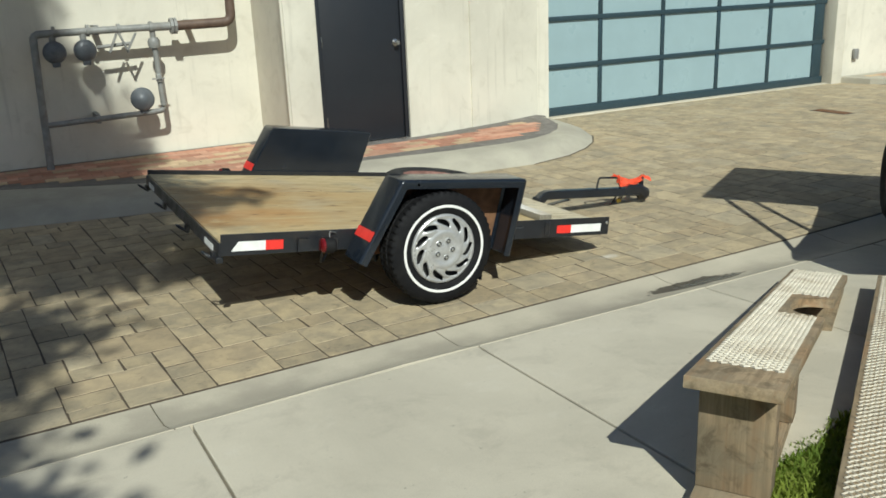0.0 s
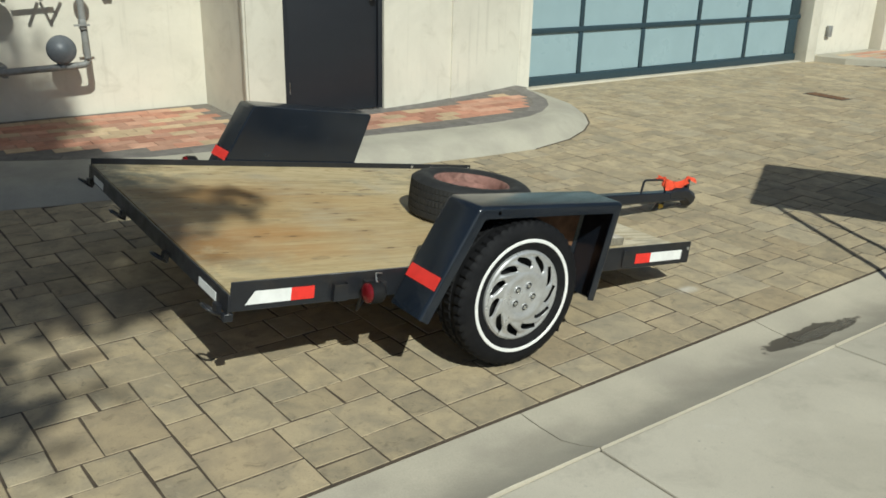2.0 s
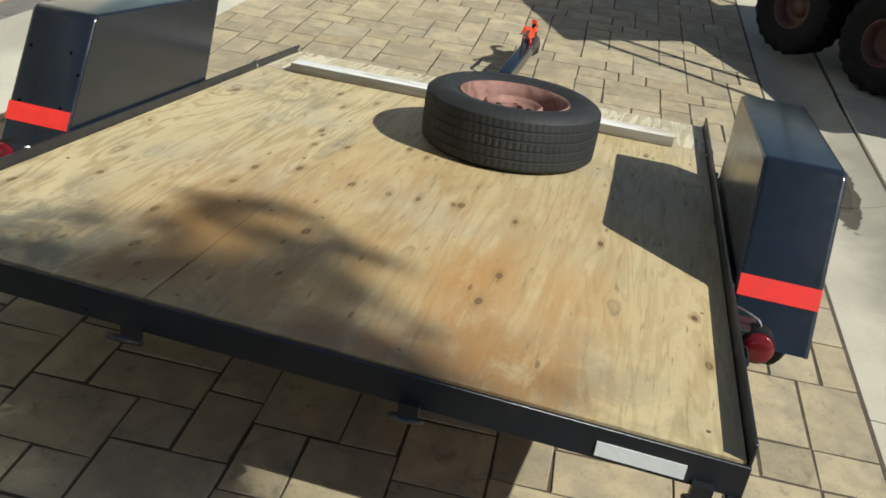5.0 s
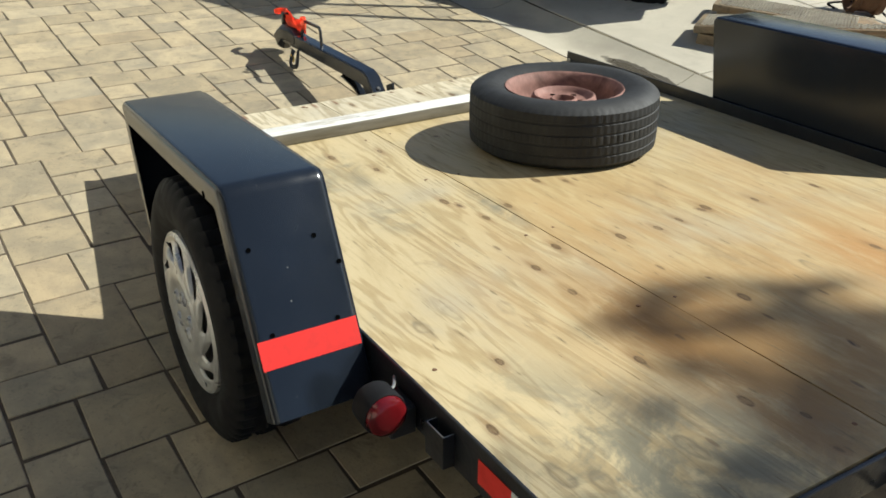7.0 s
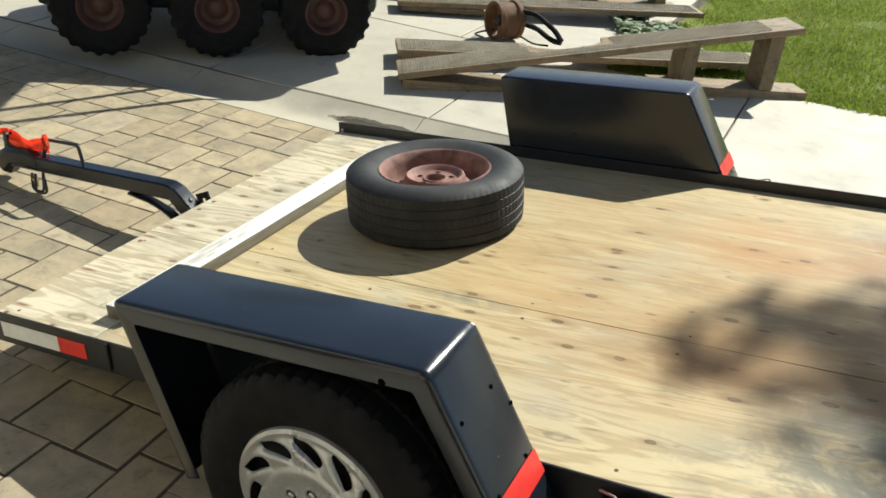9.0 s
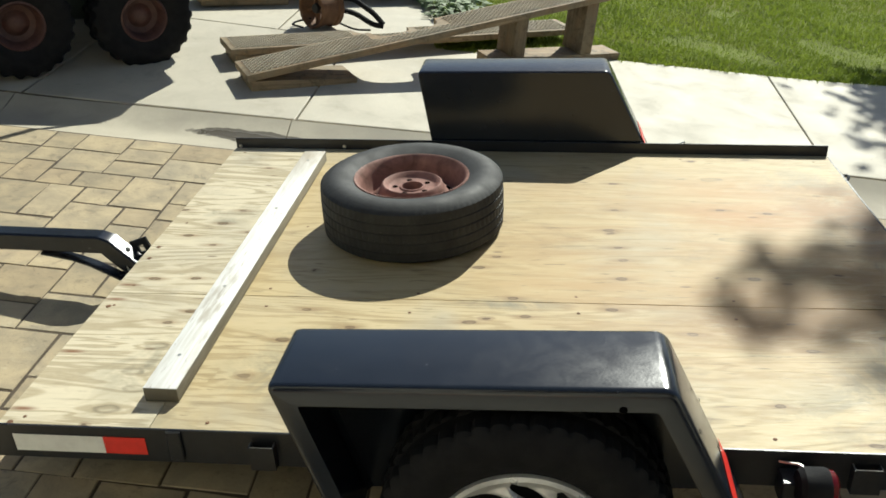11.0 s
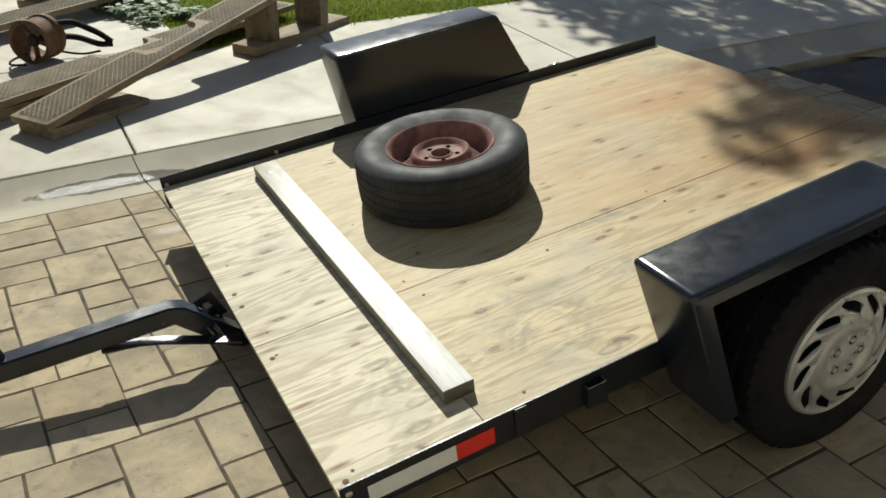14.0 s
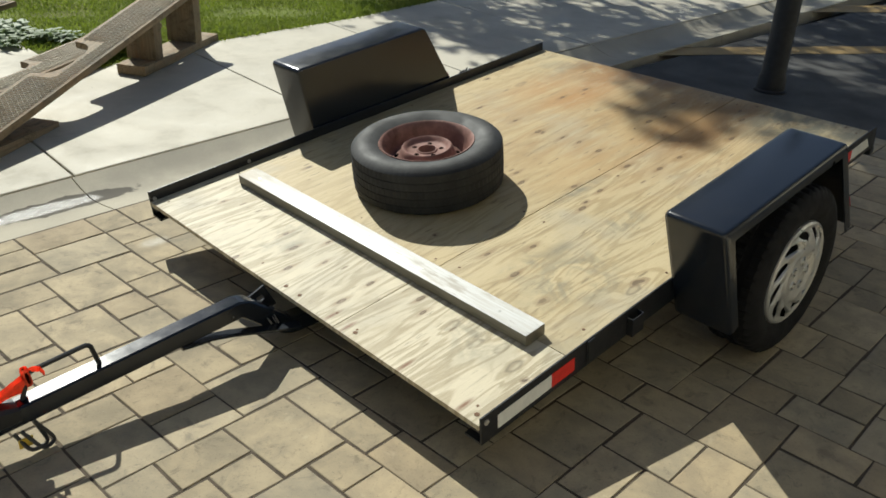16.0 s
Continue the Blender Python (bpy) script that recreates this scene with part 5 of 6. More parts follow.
# ---- orange ribbon tied between handle and latch ----
def ribbon():
    bm = bmesh.new()
    r = random.Random(5)
    for k in range(3):
        a0, b0 = Vector((3.262, TY, 0.178 - 0.018 * k)), Vector((3.488, TY, 0.158 - 0.012 * k))
        rows = []
        for i in range(13):
            t = i / 12
            p = a0.lerp(b0, t) + Vector((0, 0.012 * math.sin(5 * t + k * 2), -0.018 * math.sin(math.pi * t)))
            w = 0.016 + 0.006 * math.sin(9 * t + k)
            rows.append((bm.verts.new(p + Vector((0, 0.006 * math.sin(7 * t), w))), bm.verts.new(p + Vector((0, -0.006, -w)))))
        for p, q in zip(rows, rows[1:]):
            bm.faces.new((p[0], p[1], q[1], q[0]))
    for k, (x, z) in enumerate(((3.255, 0.19), (3.49, 0.165), (3.50, 0.17))):
        pts = [Vector((x, TY, z))]
        for i in range(5):
            pts.append(pts[-1] + Vector((0.018 * (1 if k else -0.4), r.uniform(-0.015, 0.02), r.uniform(-0.006, 0.012) - 0.004 * i)))
        rows = [(bm.verts.new(p + Vector((0, 0, 0.011))), bm.verts.new(p - Vector((0, 0.006, 0.011)))) for p in pts]
        for p, q in zip(rows, rows[1:]):
            bm.faces.new((p[0], p[1], q[1], q[0]))
    for x, z in ((3.26, 0.178), (3.488, 0.15)):
        lathe([(0.010, -0.03), (0.0125, -0.02), (0.0125, 0.02), (0.010, 0.03)], 10, bm, pose(x, TY, z, 0, 8))
    bmesh.ops.solidify(bm, geom=bm.faces[:], thickness=0.001)
    ob = part("warning_ribbon", bm, M["orange"])
    return tagged(ob, "fluorescent orange ribbon tied between the grab handle and the coupler latch", "ribbon")


ribbon()

# ---- things on the deck ----
spare = thing("spare_tyre", "worn spare tyre on a rusty red rim lying on plywood", "tyre", TILT @ pose(1.560, -0.208, 0.1045))
part("tyre", tyre_mesh(0.309, 0.182, 0.209, blocks=84, grooves=4, depth=0.0035, groove=0.28), M["old_rubber"], spare)
wheel_rim = lathe([(0.190, 0.070), (0.197, 0.083), (0.193, 0.090), (0.185, 0.087), (0.179, 0.074), (0.173, 0.066), (0.171, 0.052), (0.165, 0.030), (0.158, 0.006), (0.152, 0.000), (0.146, 0.006), (0.142, 0.013), (0.114, 0.034),
                   (0.108, 0.046), (0.103, 0.060), (0.097, 0.064), (0.091, 0.061), (0.084, 0.052), (0.078, 0.047), (0.070, 0.045), (0.044, 0.045), (0.040, 0.050), (0.036, 0.050), (0.034, 0.044), (0.034, -0.03)], 64)
disc = part("rim", wheel_rim, M["rim"], spare, "red oxide painted steel rim with flaking rust", smooth=50)
part("bore", lathe([(0, 0.012), (0.0335, 0.012)], 24), M["hole"], disc)
part("rim_back", lathe([(0, -0.055), (0.15, -0.055), (0.165, -0.03)], 40), M["dark"], spare)
for k in range(5):
    a = 2 * math.pi * k / 5
    part("lug_hole", lathe([(0, 0.0), (0.0085, 0.0), (0.0095, 0.0006)], 12, m=pose(0.058 * math.cos(a), 0.058 * math.sin(a), 0.0456)), M["hole"], disc)
for k in range(6):
    a = 2 * math.pi * k / 6 + 0.3
    part("vent_hole", lathe([(0, 0.0), (0.010, 0.0), (0.012, 0.0015), (0.0145, 0.0)], 12, m=pose(0, 0, 0, 0, 0, math.degrees(a)) @ pose(0.128, 0, 0.0243, 0, 37)), M["hole"], disc)

lumber = thing("lumber_board", "bleached two-by-four board screwed across the plywood deck", "board", TILT @ pose(2.055, 0.0, 0.001, -0.34))
bm = boxed(-0.0445, 0.0445, -0.802, 0.805, 0.0005, 0.042, bevel=0.003)
part("plank", bm, M["board"], lumber)
for y in (-0.70, -0.25, 0.30, 0.66):
    part("screw", lathe([(0, 0.043), (0.005, 0.043), (0.0055, 0.0415)], 8, m=pose(0.005, y, 0)), M["zinc"], lumber)

# ---- loading ramps of plank and expanded metal ----
def expanded_metal(x0, x1, y0, y1, z, pitch=0.033, lane=0.0165, skip=None):
    """Strands in zigzag that meet in diamonds, as flat ribbons with an edge."""
    verts, faces = [], []
    n = int((y1 - y0) / (pitch / 2))
    lanes = int((x1 - x0) / lane)
    for j in range(lanes):
        sign = 1 if j % 2 else -1
        last = None
        for i in range(n + 1):
            y = y0 + i * pitch / 2
            x = x0 + (j + 0.5) * lane + sign * (lane * 0.5 if i % 2 else -lane * 0.5)
            if skip and skip(x, y):
                last = None
                continue
            k = len(verts)
            tip = 0.0025 if i % 2 else 0.0
            verts += [(x + 0.0030, y, z + tip * 0.3), (x + 0.0008, y, z + 0.0046 + tip), (x - 0.0012, y, z + 0.0038 + tip)]
            if last is not None:
                faces += [(last, k, k + 1, last + 1), (last + 1, k + 1, k + 2, last + 2)]
            last = k
    me = bpy.data.meshes.new("expanded_metal")
    me.from_pydata(verts, [], faces)
    return me


def plank_shape(length, width, thick, notch):
    """A plank from x = 0 to length; notch: (x, half length, depth) of a rounded bite in its +y edge."""
    h = width / 2
    pts = [(0, -h), (length, -h), (length, h)]
    if notch:
        nx, reach, deep = notch
        for a in np.linspace(0, math.pi, 17):
            c = math.cos(a)
            pts.append((nx + reach * math.copysign(abs(c) ** 0.75, c), h - deep * math.sin(a) ** 0.6))
    pts += [(0, h)]
    bm = prism(pts, -thick, 0.0)
    bmesh.ops.bevel(bm, geom=[e for e in bm.edges if abs(e.verts[0].co.z - e.verts[1].co.z) < 1e-5], offset=0.004, segments=2, profile=0.5, affect="EDGES")
    return bm


def ramp(low, high, width, label, notch=None, legs=(), foot=None, block=True, bare=0.10):
    """low, high: middle of the two ends of the top face."""
    low, high = Vector(low), Vector(high)
    x = (high - low).normalized()
    y = Vector((0, 0, 1)).cross(x).normalized()
    z = x.cross(y)
    m = Matrix((x, y, z)).transposed().to_4x4()
    m.translation = low
    length = (high - low).length
    flat = Vector((x.x, x.y, 0)).normalized()
    base = Matrix((flat, y, Vector((0, 0, 1)))).transposed().to_4x4()
    base.translation = Vector((low.x, low.y, walk_height(low.x, low.y)))
    root = thing("loading_ramp", label, "ramp", base, group="wooden loading ramps")
    inv = base.inverted()
    top = inv @ m
    deck_plank = part("plank", plank_shape(length, width, 0.04, notch), M["ramp_wood"], root, at=top, smooth=30)
    skip = None
    if notch:
        skip = lambda px, py: (abs(px - notch[0]) < notch[1] * 1.12 and py > width / 2 - notch[2] * 1.12)
    part("tread_mesh", expanded_metal(0.03, length - bare, -width / 2 + 0.018, width / 2 - 0.018, 0.001, skip=skip), M["mesh"], deck_plank, "dull expanded metal tread")
    rise, run = x.z, math.hypot(x.x, x.y)

    def lift(along):
        """How far the ground under that point of the ramp lies above its low end."""
        p = low + x * along
        return walk_height(p.x, p.y) - base.translation.z
    sole = lift(foot[0]) + 0.066 if foot else 0.0
    for along, size, w in legs:
        under = low.z + rise * along - base.translation.z - 0.042
        bm = boxed(along * run - size / 2, along * run + size / 2, -w / 2, w / 2, sole + 0.0015 if foot else 0.002, under, bevel=0.005)
        for v in bm.verts:
            if v.co.z > under - 0.02:
                v.co.z += (v.co.x - along * run) * rise / run
        part("leg", bm, M["post_wood"], root)
    if foot:
        part("foot_plank", boxed(foot[0] * run, foot[1] * run, -0.11, 0.09, sole - 0.061, sole, bevel=0.004), M["ramp_wood"], root)
    if block:
        bm = boxed(0.03, 0.66, -width / 2 + 0.01, width / 2 - 0.01, 0.002, 0.04, bevel=0.004)
        for v in bm.verts:
            if v.co.z > 0.02:
                v.co.z = min(0.035 + 0.05 * max(0.0, v.co.x - 0.4), low.z - base.translation.z + rise * v.co.x - 0.043) if v.co.x > 0.3 else low.z - base.translation.z + rise * v.co.x - 0.043
        part("toe_block", bm, M["ramp_wood"], root)
    return root


ramp((2.815, -2.165, 0.108), (0.775, -3.483, 0.535), 0.275, "weathered wooden loading ramp with metal tread, standing on two legs", notch=(1.06, 0.22, 0.15), legs=((1.80, 0.09, 0.21), (2.33, 0.09, 0.22)), foot=(1.60, 2.62), bare=0.19)
ramp((3.025, -2.525, 0.135), (0.96, -3.86, 0.19), 0.275, "weathered wooden loading ramp with metal tread, lying flat", notch=(1.06, 0.20, 0.12), block=True, bare=0.04)
ramp((3.62, -3.58, 0.165), (1.60, -4.87, 0.235), 0.27, "weathered wooden loading ramp with metal tread, lying flat", block=True, bare=0.04)
ramp((3.95, -3.90, 0.165), (1.89, -5.20, 0.545), 0.27, "weathered wooden loading ramp with metal tread, standing on two legs", legs=((1.75, 0.09, 0.21), (2.33, 0.09, 0.22)), foot=(1.60, 2.50), bare=0.17)

# ---- old brake drum with its black arms, lying by the ramps ----
drum = thing("brake_drum", "rusty wheel hub with black bent arms lying on the concrete", "machine part", pose(2.64, -3.37, walk_height(0, -3.37), 0, 0, -35))
shell = lathe([(0.104, -0.095), (0.118, -0.10), (0.132, -0.092), (0.132, -0.06), (0.120, -0.05), (0.118, 0.05), (0.130, 0.06), (0.130, 0.09), (0.120, 0.098), (0.108, 0.09), (0.104, 0.0), (0.104, -0.095)], 40, m=pose(0, 0, 0.133, 0, 90, 88))
part("drum_shell", shell, M["rust"], drum, smooth=40)
for k in range(5):
    a = 2 * math.pi * k / 5
    spoke = boxed(0.02, 0.108, -0.012, 0.012, -0.012, 0.012, bevel=0.003, segments=1, m=pose(0, 0, 0.133, 0, 90, 88) @ pose(0, 0, 0.03, 0, 0, math.degrees(a)))
    part("spoke", spoke, M["rust"], drum)
part("hub", lathe([(0, 0.06), (0.03, 0.06), (0.035, 0.05), (0.035, -0.08), (0, -0.08)], 20, m=pose(0, 0, 0.133, 0, 90, 88)), M["dark"], drum)
for k, pts in enumerate(([(-0.06, -0.05, 0.21), (-0.15, -0.15, 0.21), (-0.26, -0.25, 0.12), (-0.33, -0.27, 0.06)], [(-0.06, -0.09, 0.13), (-0.16, -0.17, 0.11), (-0.27, -0.23, 0.05), (-0.33, -0.27, 0.05)],
                         [(-0.02, -0.06, 0.06), (-0.12, -0.12, 0.02), (-0.22, -0.12, 0.018), (-0.28, -0.20, 0.02)], [(0.06, 0.04, 0.05), (0.14, 0.10, 0.02), (0.10, 0.18, 0.016), (0.0, 0.16, 0.018)])):
    part("arm", tube(rounded(pts, 0.04), 0.019 if k < 2 else 0.007, 8), M["rubber"], drum)


# ---- six-wheeled vehicle on the walk ----
U = Vector((0.739, 0.674, 0.0))
veh = Matrix(((U.x, -U.y, 0, 3.905), (U.y, U.x, 0, -1.85), (0, 0, 1, 0.0), (0, 0, 0, 1)))
vehicle = thing("six_wheeled_vehicle", "dark six-wheeled off-road vehicle with knobby tyres and rusty rims", "vehicle", veh)
big_tyre = tyre_mesh(0.290, 0.125, 0.25, blocks=22, grooves=1, depth=0.012, knob=0.016, seg=88)
rim_mesh = mesh_of(lathe([(0.128, 0.085), (0.135, 0.10), (0.125, 0.105), (0.112, 0.09), (0.10, 0.03), (0.07, 0.02), (0.05, 0.035), (0.035, 0.05), (0, 0.052)], 32), "rim", 45)
for i in (-1, 0, 1):
    for side in (0, 1):
        at = pose(i * 0.668, -0.125 - 1.15 * side, 0.28, -90 if not side else 90)
        wheel = part("wheel", rim_mesh, M["old_rim"], vehicle, "rusty red steel wheel", at)
        part("tyre", big_tyre, M["rubber"], wheel, "knobby black off-road tyre")
body = boxed(-1.05, 1.05, -1.13, -0.27, 0.22, 0.62, bevel=0.05)
part("hull", body, M["vehicle"], vehicle)
cowl = bmesh.new()
side = [(-1.26, 0.60), (1.08, 0.575), (1.08, 0.60), (0.30, 0.62), (-0.30, 0.76), (-1.05, 1.00), (-1.26, 0.98)]
rows = [[cowl.verts.new((x, y, z)) for x, z in side] for y in (-1.36, -0.03)]
cowl.faces.new(rows[0])
cowl.faces.new(rows[1][::-1])
for k in range(len(side)):
    cowl.faces.new((rows[0][k], rows[0][(k + 1) % len(side)], rows[1][(k + 1) % len(side)], rows[1][k]))
bmesh.ops.bevel(cowl, geom=cowl.edges[:], offset=0.025, segments=2, profile=0.5, affect="EDGES")
part("cowl", cowl, M["vehicle"], vehicle)
part("roof_panel", boxed(-0.62, 0.54, -1.45, 0.10, 1.90, 1.94, bevel=0.012, m=pose(0, -0.18, 0, 0, 0, -11)), M["vehicle"], vehicle)
for a, b in (((-0.61, -0.13, 1.905), (-1.04, -0.06, 0.97)), ((-0.65, -0.34, 1.905), (-0.50, -0.08, 0.78)), ((0.50, -0.24, 1.905), (0.55, -0.08, 0.60)), ((-0.85, -1.45, 1.905), (-1.0, -1.28, 0.95)), ((0.28, -1.63, 1.905), (0.5, -1.3, 0.60))):
    part("roof_post", tube([a, b], 0.02, 10), M["frame_black"], vehicle)
for y in (-0.45, -0.95):
    part("seat", boxed(-0.3, 0.15, y - 0.2, y + 0.2, 0.80, 0.92, bevel=0.03), M["rubber"], vehicle)


# ---- gas service on the wall ----
gas = thing("gas_service", "grey painted gas pipes, meters and regulator on the concrete wall", "gas meter", pose(0.3, 4.25, TOP))
GW = Matrix.Translation((-0.3, -4.25, -TOP))


def gpart(name, bm, material, label=""):
    return part(name, bm, material, gas, label, GW, smooth=40)


PY = 3.98
gpart("riser_pipe", tube(rounded([(-0.40, PY, TOP), (-0.36, PY, 1.36), (0.68, PY, 1.37)], 0.06), 0.035, 14), M["pipe"])
gpart("upper_pipe", tube([(0.68, PY, 1.37), (0.93, PY, 1.37)], 0.042, 14), M["pipe"])
gpart("main_pipe", tube(rounded([(0.93, PY, 1.37), (1.50, PY, 1.38), (1.53, PY, 3.1)], 0.09, 6), 0.048, 16), M["pipe_brown"], "brown steel gas main")
for x, r in ((0.90, 0.078), (0.935, 0.078), (0.70, 0.055), (0.40, 0.05), (0.12, 0.055), (-0.18, 0.055)):
    gpart("flange", lathe([(0, -0.014), (r, -0.014), (r, 0.014), (0, 0.014)], 8 if r > 0.07 else 14, m=pose(x, PY, 1.37, 0, 90)), M["pipe"])
gpart("drop_pipe", tube(rounded([(0.71, PY, 1.34), (0.73, PY, 0.56), (0.55, PY, 0.55), (-0.37, PY, 0.52)], 0.05), 0.028, 12), M["pipe"])
gpart("union", lathe([(0, -0.05), (0.05, -0.05), (0.06, -0.02), (0.06, 0.02), (0.042, 0.05), (0, 0.05)], 10, m=pose(0.713, PY, 1.22)), M["pipe"])
gpart("valve", boxed(0.69, 0.74, PY - 0.045, PY + 0.03, 0.84, 0.92, bevel=0.008), M["pipe"])
gpart("valve_lever", boxed(0.64, 0.76, PY - 0.06, PY - 0.05, 0.87, 0.885), M["pipe"])
gpart("regulator", lathe([(0, -0.05), (0.06, -0.048), (0.105, -0.02), (0.115, -0.006), (0.115, 0.006), (0.105, 0.02), (0.06, 0.05), (0.03, 0.07), (0, 0.072)], 28, m=pose(0.53, PY - 0.02, 0.69, 75)), M["meter"], "round grey gas regulator")
gpart("regulator_neck", tube([(0.53, PY, 0.55), (0.53, PY, 0.66)], 0.04, 12), M["meter"])
for x in (-0.20, 0.07):
    gpart("meter", lathe([(0, -0.06), (0.07, -0.06), (0.098, -0.035), (0.104, -0.008), (0.104, 0.008), (0.098, 0.035), (0.07, 0.06), (0, 0.065)], 28, m=pose(x, PY - 0.03, 1.19, 90)), M["meter"], "grey cast gas meter")
    gpart("meter_face", lathe([(0, 0.006), (0.02, 0.006), (0.034, 0.0), (0.046, 0.0), (0.052, -0.012), (0, -0.012)], 24, m=pose(x, PY - 0.095, 1.20, 90)), M["meter"])
    gpart("meter_pipe", tube([(x, PY, 1.37), (x, PY, 1.26)], 0.03, 12), M["pipe"])
    gpart("meter_foot", boxed(x - 0.035, x + 0.035, PY - 0.07, PY + 0.01, 1.055, 1.10, bevel=0.01), M["meter"])
gpart("bypass_pipe", tube([(0.18, PY, 1.21), (0.50, PY, 1.23)], 0.018, 10), M["pipe"])
for x, tilt in ((0.33, 25), (0.42, -20), (0.50, 30)):
    gpart("valve_handle", boxed(-0.011, 0.011, -0.01, 0.01, -0.11, 0.09, bevel=0.004, segments=1, m=pose(x, PY - 0.05, 1.25, 0, tilt)), M["pipe"])
for x, z in ((-0.38, 0.3), (0.2, 1.37), (1.1, 1.375), (0.1, 0.535)):
    gpart("wall_bracket", boxed(x - 0.02, x + 0.02, PY, 4.252, z - 0.045, z + 0.045), M["pipe"])


# ---- tree that shades the back of the trailer ----
def limb_tube(a, b, ra, rb, bm, r, bend=0.12, n=5):
    a, b = Vector(a), Vector(b)
    pts, secs = [], []
    side = Vector((r.uniform(-1, 1), r.uniform(-1, 1), 0)) * bend * (b - a).length
    for i in range(n + 1):
        t = i / n
        pts.append(a.lerp(b, t) + side * math.sin(math.pi * t))
        secs.append(ring(ra + (rb - ra) * t, 8))
    sweep(bm, pts, secs, up=Vector((0.2, 1, 0.1)))


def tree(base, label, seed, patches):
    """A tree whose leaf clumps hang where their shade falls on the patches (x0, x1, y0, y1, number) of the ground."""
    r = random.Random(seed)
    base = Vector(base)
    root = thing("tree", label, "tree", Matrix.Translation(base), group="trees by the walk")
    inv = Matrix.Translation(-base)
    bm = bmesh.new()
    fork = base + Vector((0.15, 0.25, 3.0))
    limb_tube(base, fork, 0.19, 0.14, bm, r, 0.03)
    clumps, sizes = [], []
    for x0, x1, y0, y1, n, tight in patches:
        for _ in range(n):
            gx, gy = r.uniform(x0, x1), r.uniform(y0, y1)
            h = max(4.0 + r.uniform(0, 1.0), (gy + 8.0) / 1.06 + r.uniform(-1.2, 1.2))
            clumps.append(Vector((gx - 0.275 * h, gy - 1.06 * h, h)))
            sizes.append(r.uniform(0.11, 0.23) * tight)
    mains = []
    for k in range(9):
        mains.append(fork.lerp(r.choice(clumps), 0.75))
        limb_tube(fork, mains[-1], 0.07, 0.03, bm, r)
    for c in clumps:
        near = min(mains, key=lambda q: (q - c).length)
        limb_tube(near, c, 0.018, 0.006, bm, r, n=3)
    part("trunk", bm, M["bark"], root, at=inv)
    verts, faces = [], []
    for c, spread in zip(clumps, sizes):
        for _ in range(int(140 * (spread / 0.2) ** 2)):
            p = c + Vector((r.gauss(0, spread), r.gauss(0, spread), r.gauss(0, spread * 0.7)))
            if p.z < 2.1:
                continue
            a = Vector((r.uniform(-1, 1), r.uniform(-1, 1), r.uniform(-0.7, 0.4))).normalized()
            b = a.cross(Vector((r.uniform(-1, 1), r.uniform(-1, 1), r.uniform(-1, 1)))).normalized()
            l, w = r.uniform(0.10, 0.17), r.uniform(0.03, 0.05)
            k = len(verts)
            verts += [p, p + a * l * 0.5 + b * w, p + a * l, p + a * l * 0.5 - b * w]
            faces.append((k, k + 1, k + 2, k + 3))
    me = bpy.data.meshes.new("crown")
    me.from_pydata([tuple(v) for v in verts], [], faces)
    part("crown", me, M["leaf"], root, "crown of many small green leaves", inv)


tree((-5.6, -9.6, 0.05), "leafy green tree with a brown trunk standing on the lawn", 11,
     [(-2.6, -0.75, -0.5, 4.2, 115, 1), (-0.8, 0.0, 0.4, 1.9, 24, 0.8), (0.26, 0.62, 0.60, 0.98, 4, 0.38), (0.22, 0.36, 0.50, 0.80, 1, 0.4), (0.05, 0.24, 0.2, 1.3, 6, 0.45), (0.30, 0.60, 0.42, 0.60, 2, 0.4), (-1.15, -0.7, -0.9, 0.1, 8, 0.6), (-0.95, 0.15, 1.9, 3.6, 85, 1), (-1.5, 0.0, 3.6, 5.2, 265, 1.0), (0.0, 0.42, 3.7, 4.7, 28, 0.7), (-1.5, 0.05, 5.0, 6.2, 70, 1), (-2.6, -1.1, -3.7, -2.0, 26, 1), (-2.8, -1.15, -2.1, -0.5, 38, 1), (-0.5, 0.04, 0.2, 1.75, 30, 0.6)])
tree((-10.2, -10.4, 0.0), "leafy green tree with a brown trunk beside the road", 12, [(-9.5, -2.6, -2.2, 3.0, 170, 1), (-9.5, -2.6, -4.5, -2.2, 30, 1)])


# ---- rocks, wood chips and weeds at the lawn's edge ----
def rock(x, y, s, seed):
    r = random.Random(seed)
    bm = bmesh.new()
    bmesh.ops.create_icosphere(bm, subdivisions=2, radius=s)
    for v in bm.verts:
        n = noise.noise(v.co * (1.6 / s) + Vector((seed, 0, 0)))
        v.co *= 1 + 0.35 * n
        v.co.z = max(v.co.z * 0.65, -s * 0.25)
    ob = part("rock", bm, M["rock"], at=Matrix.Translation((x, y, walk_height(x, max(y, -6)) + s * 0.18)), smooth=25)
    return tagged(ob, "grey angular rock at the edge of the lawn", "rock", group="rocks by the lawn")


for i in range(22):
    a = rng.random()
    rock(-2.98 - 1.1 * a + rng.uniform(-0.12, 0.12), -5.12 + 0.5 * a + rng.uniform(-0.22, 0.2), rng.uniform(0.05, 0.13), i)


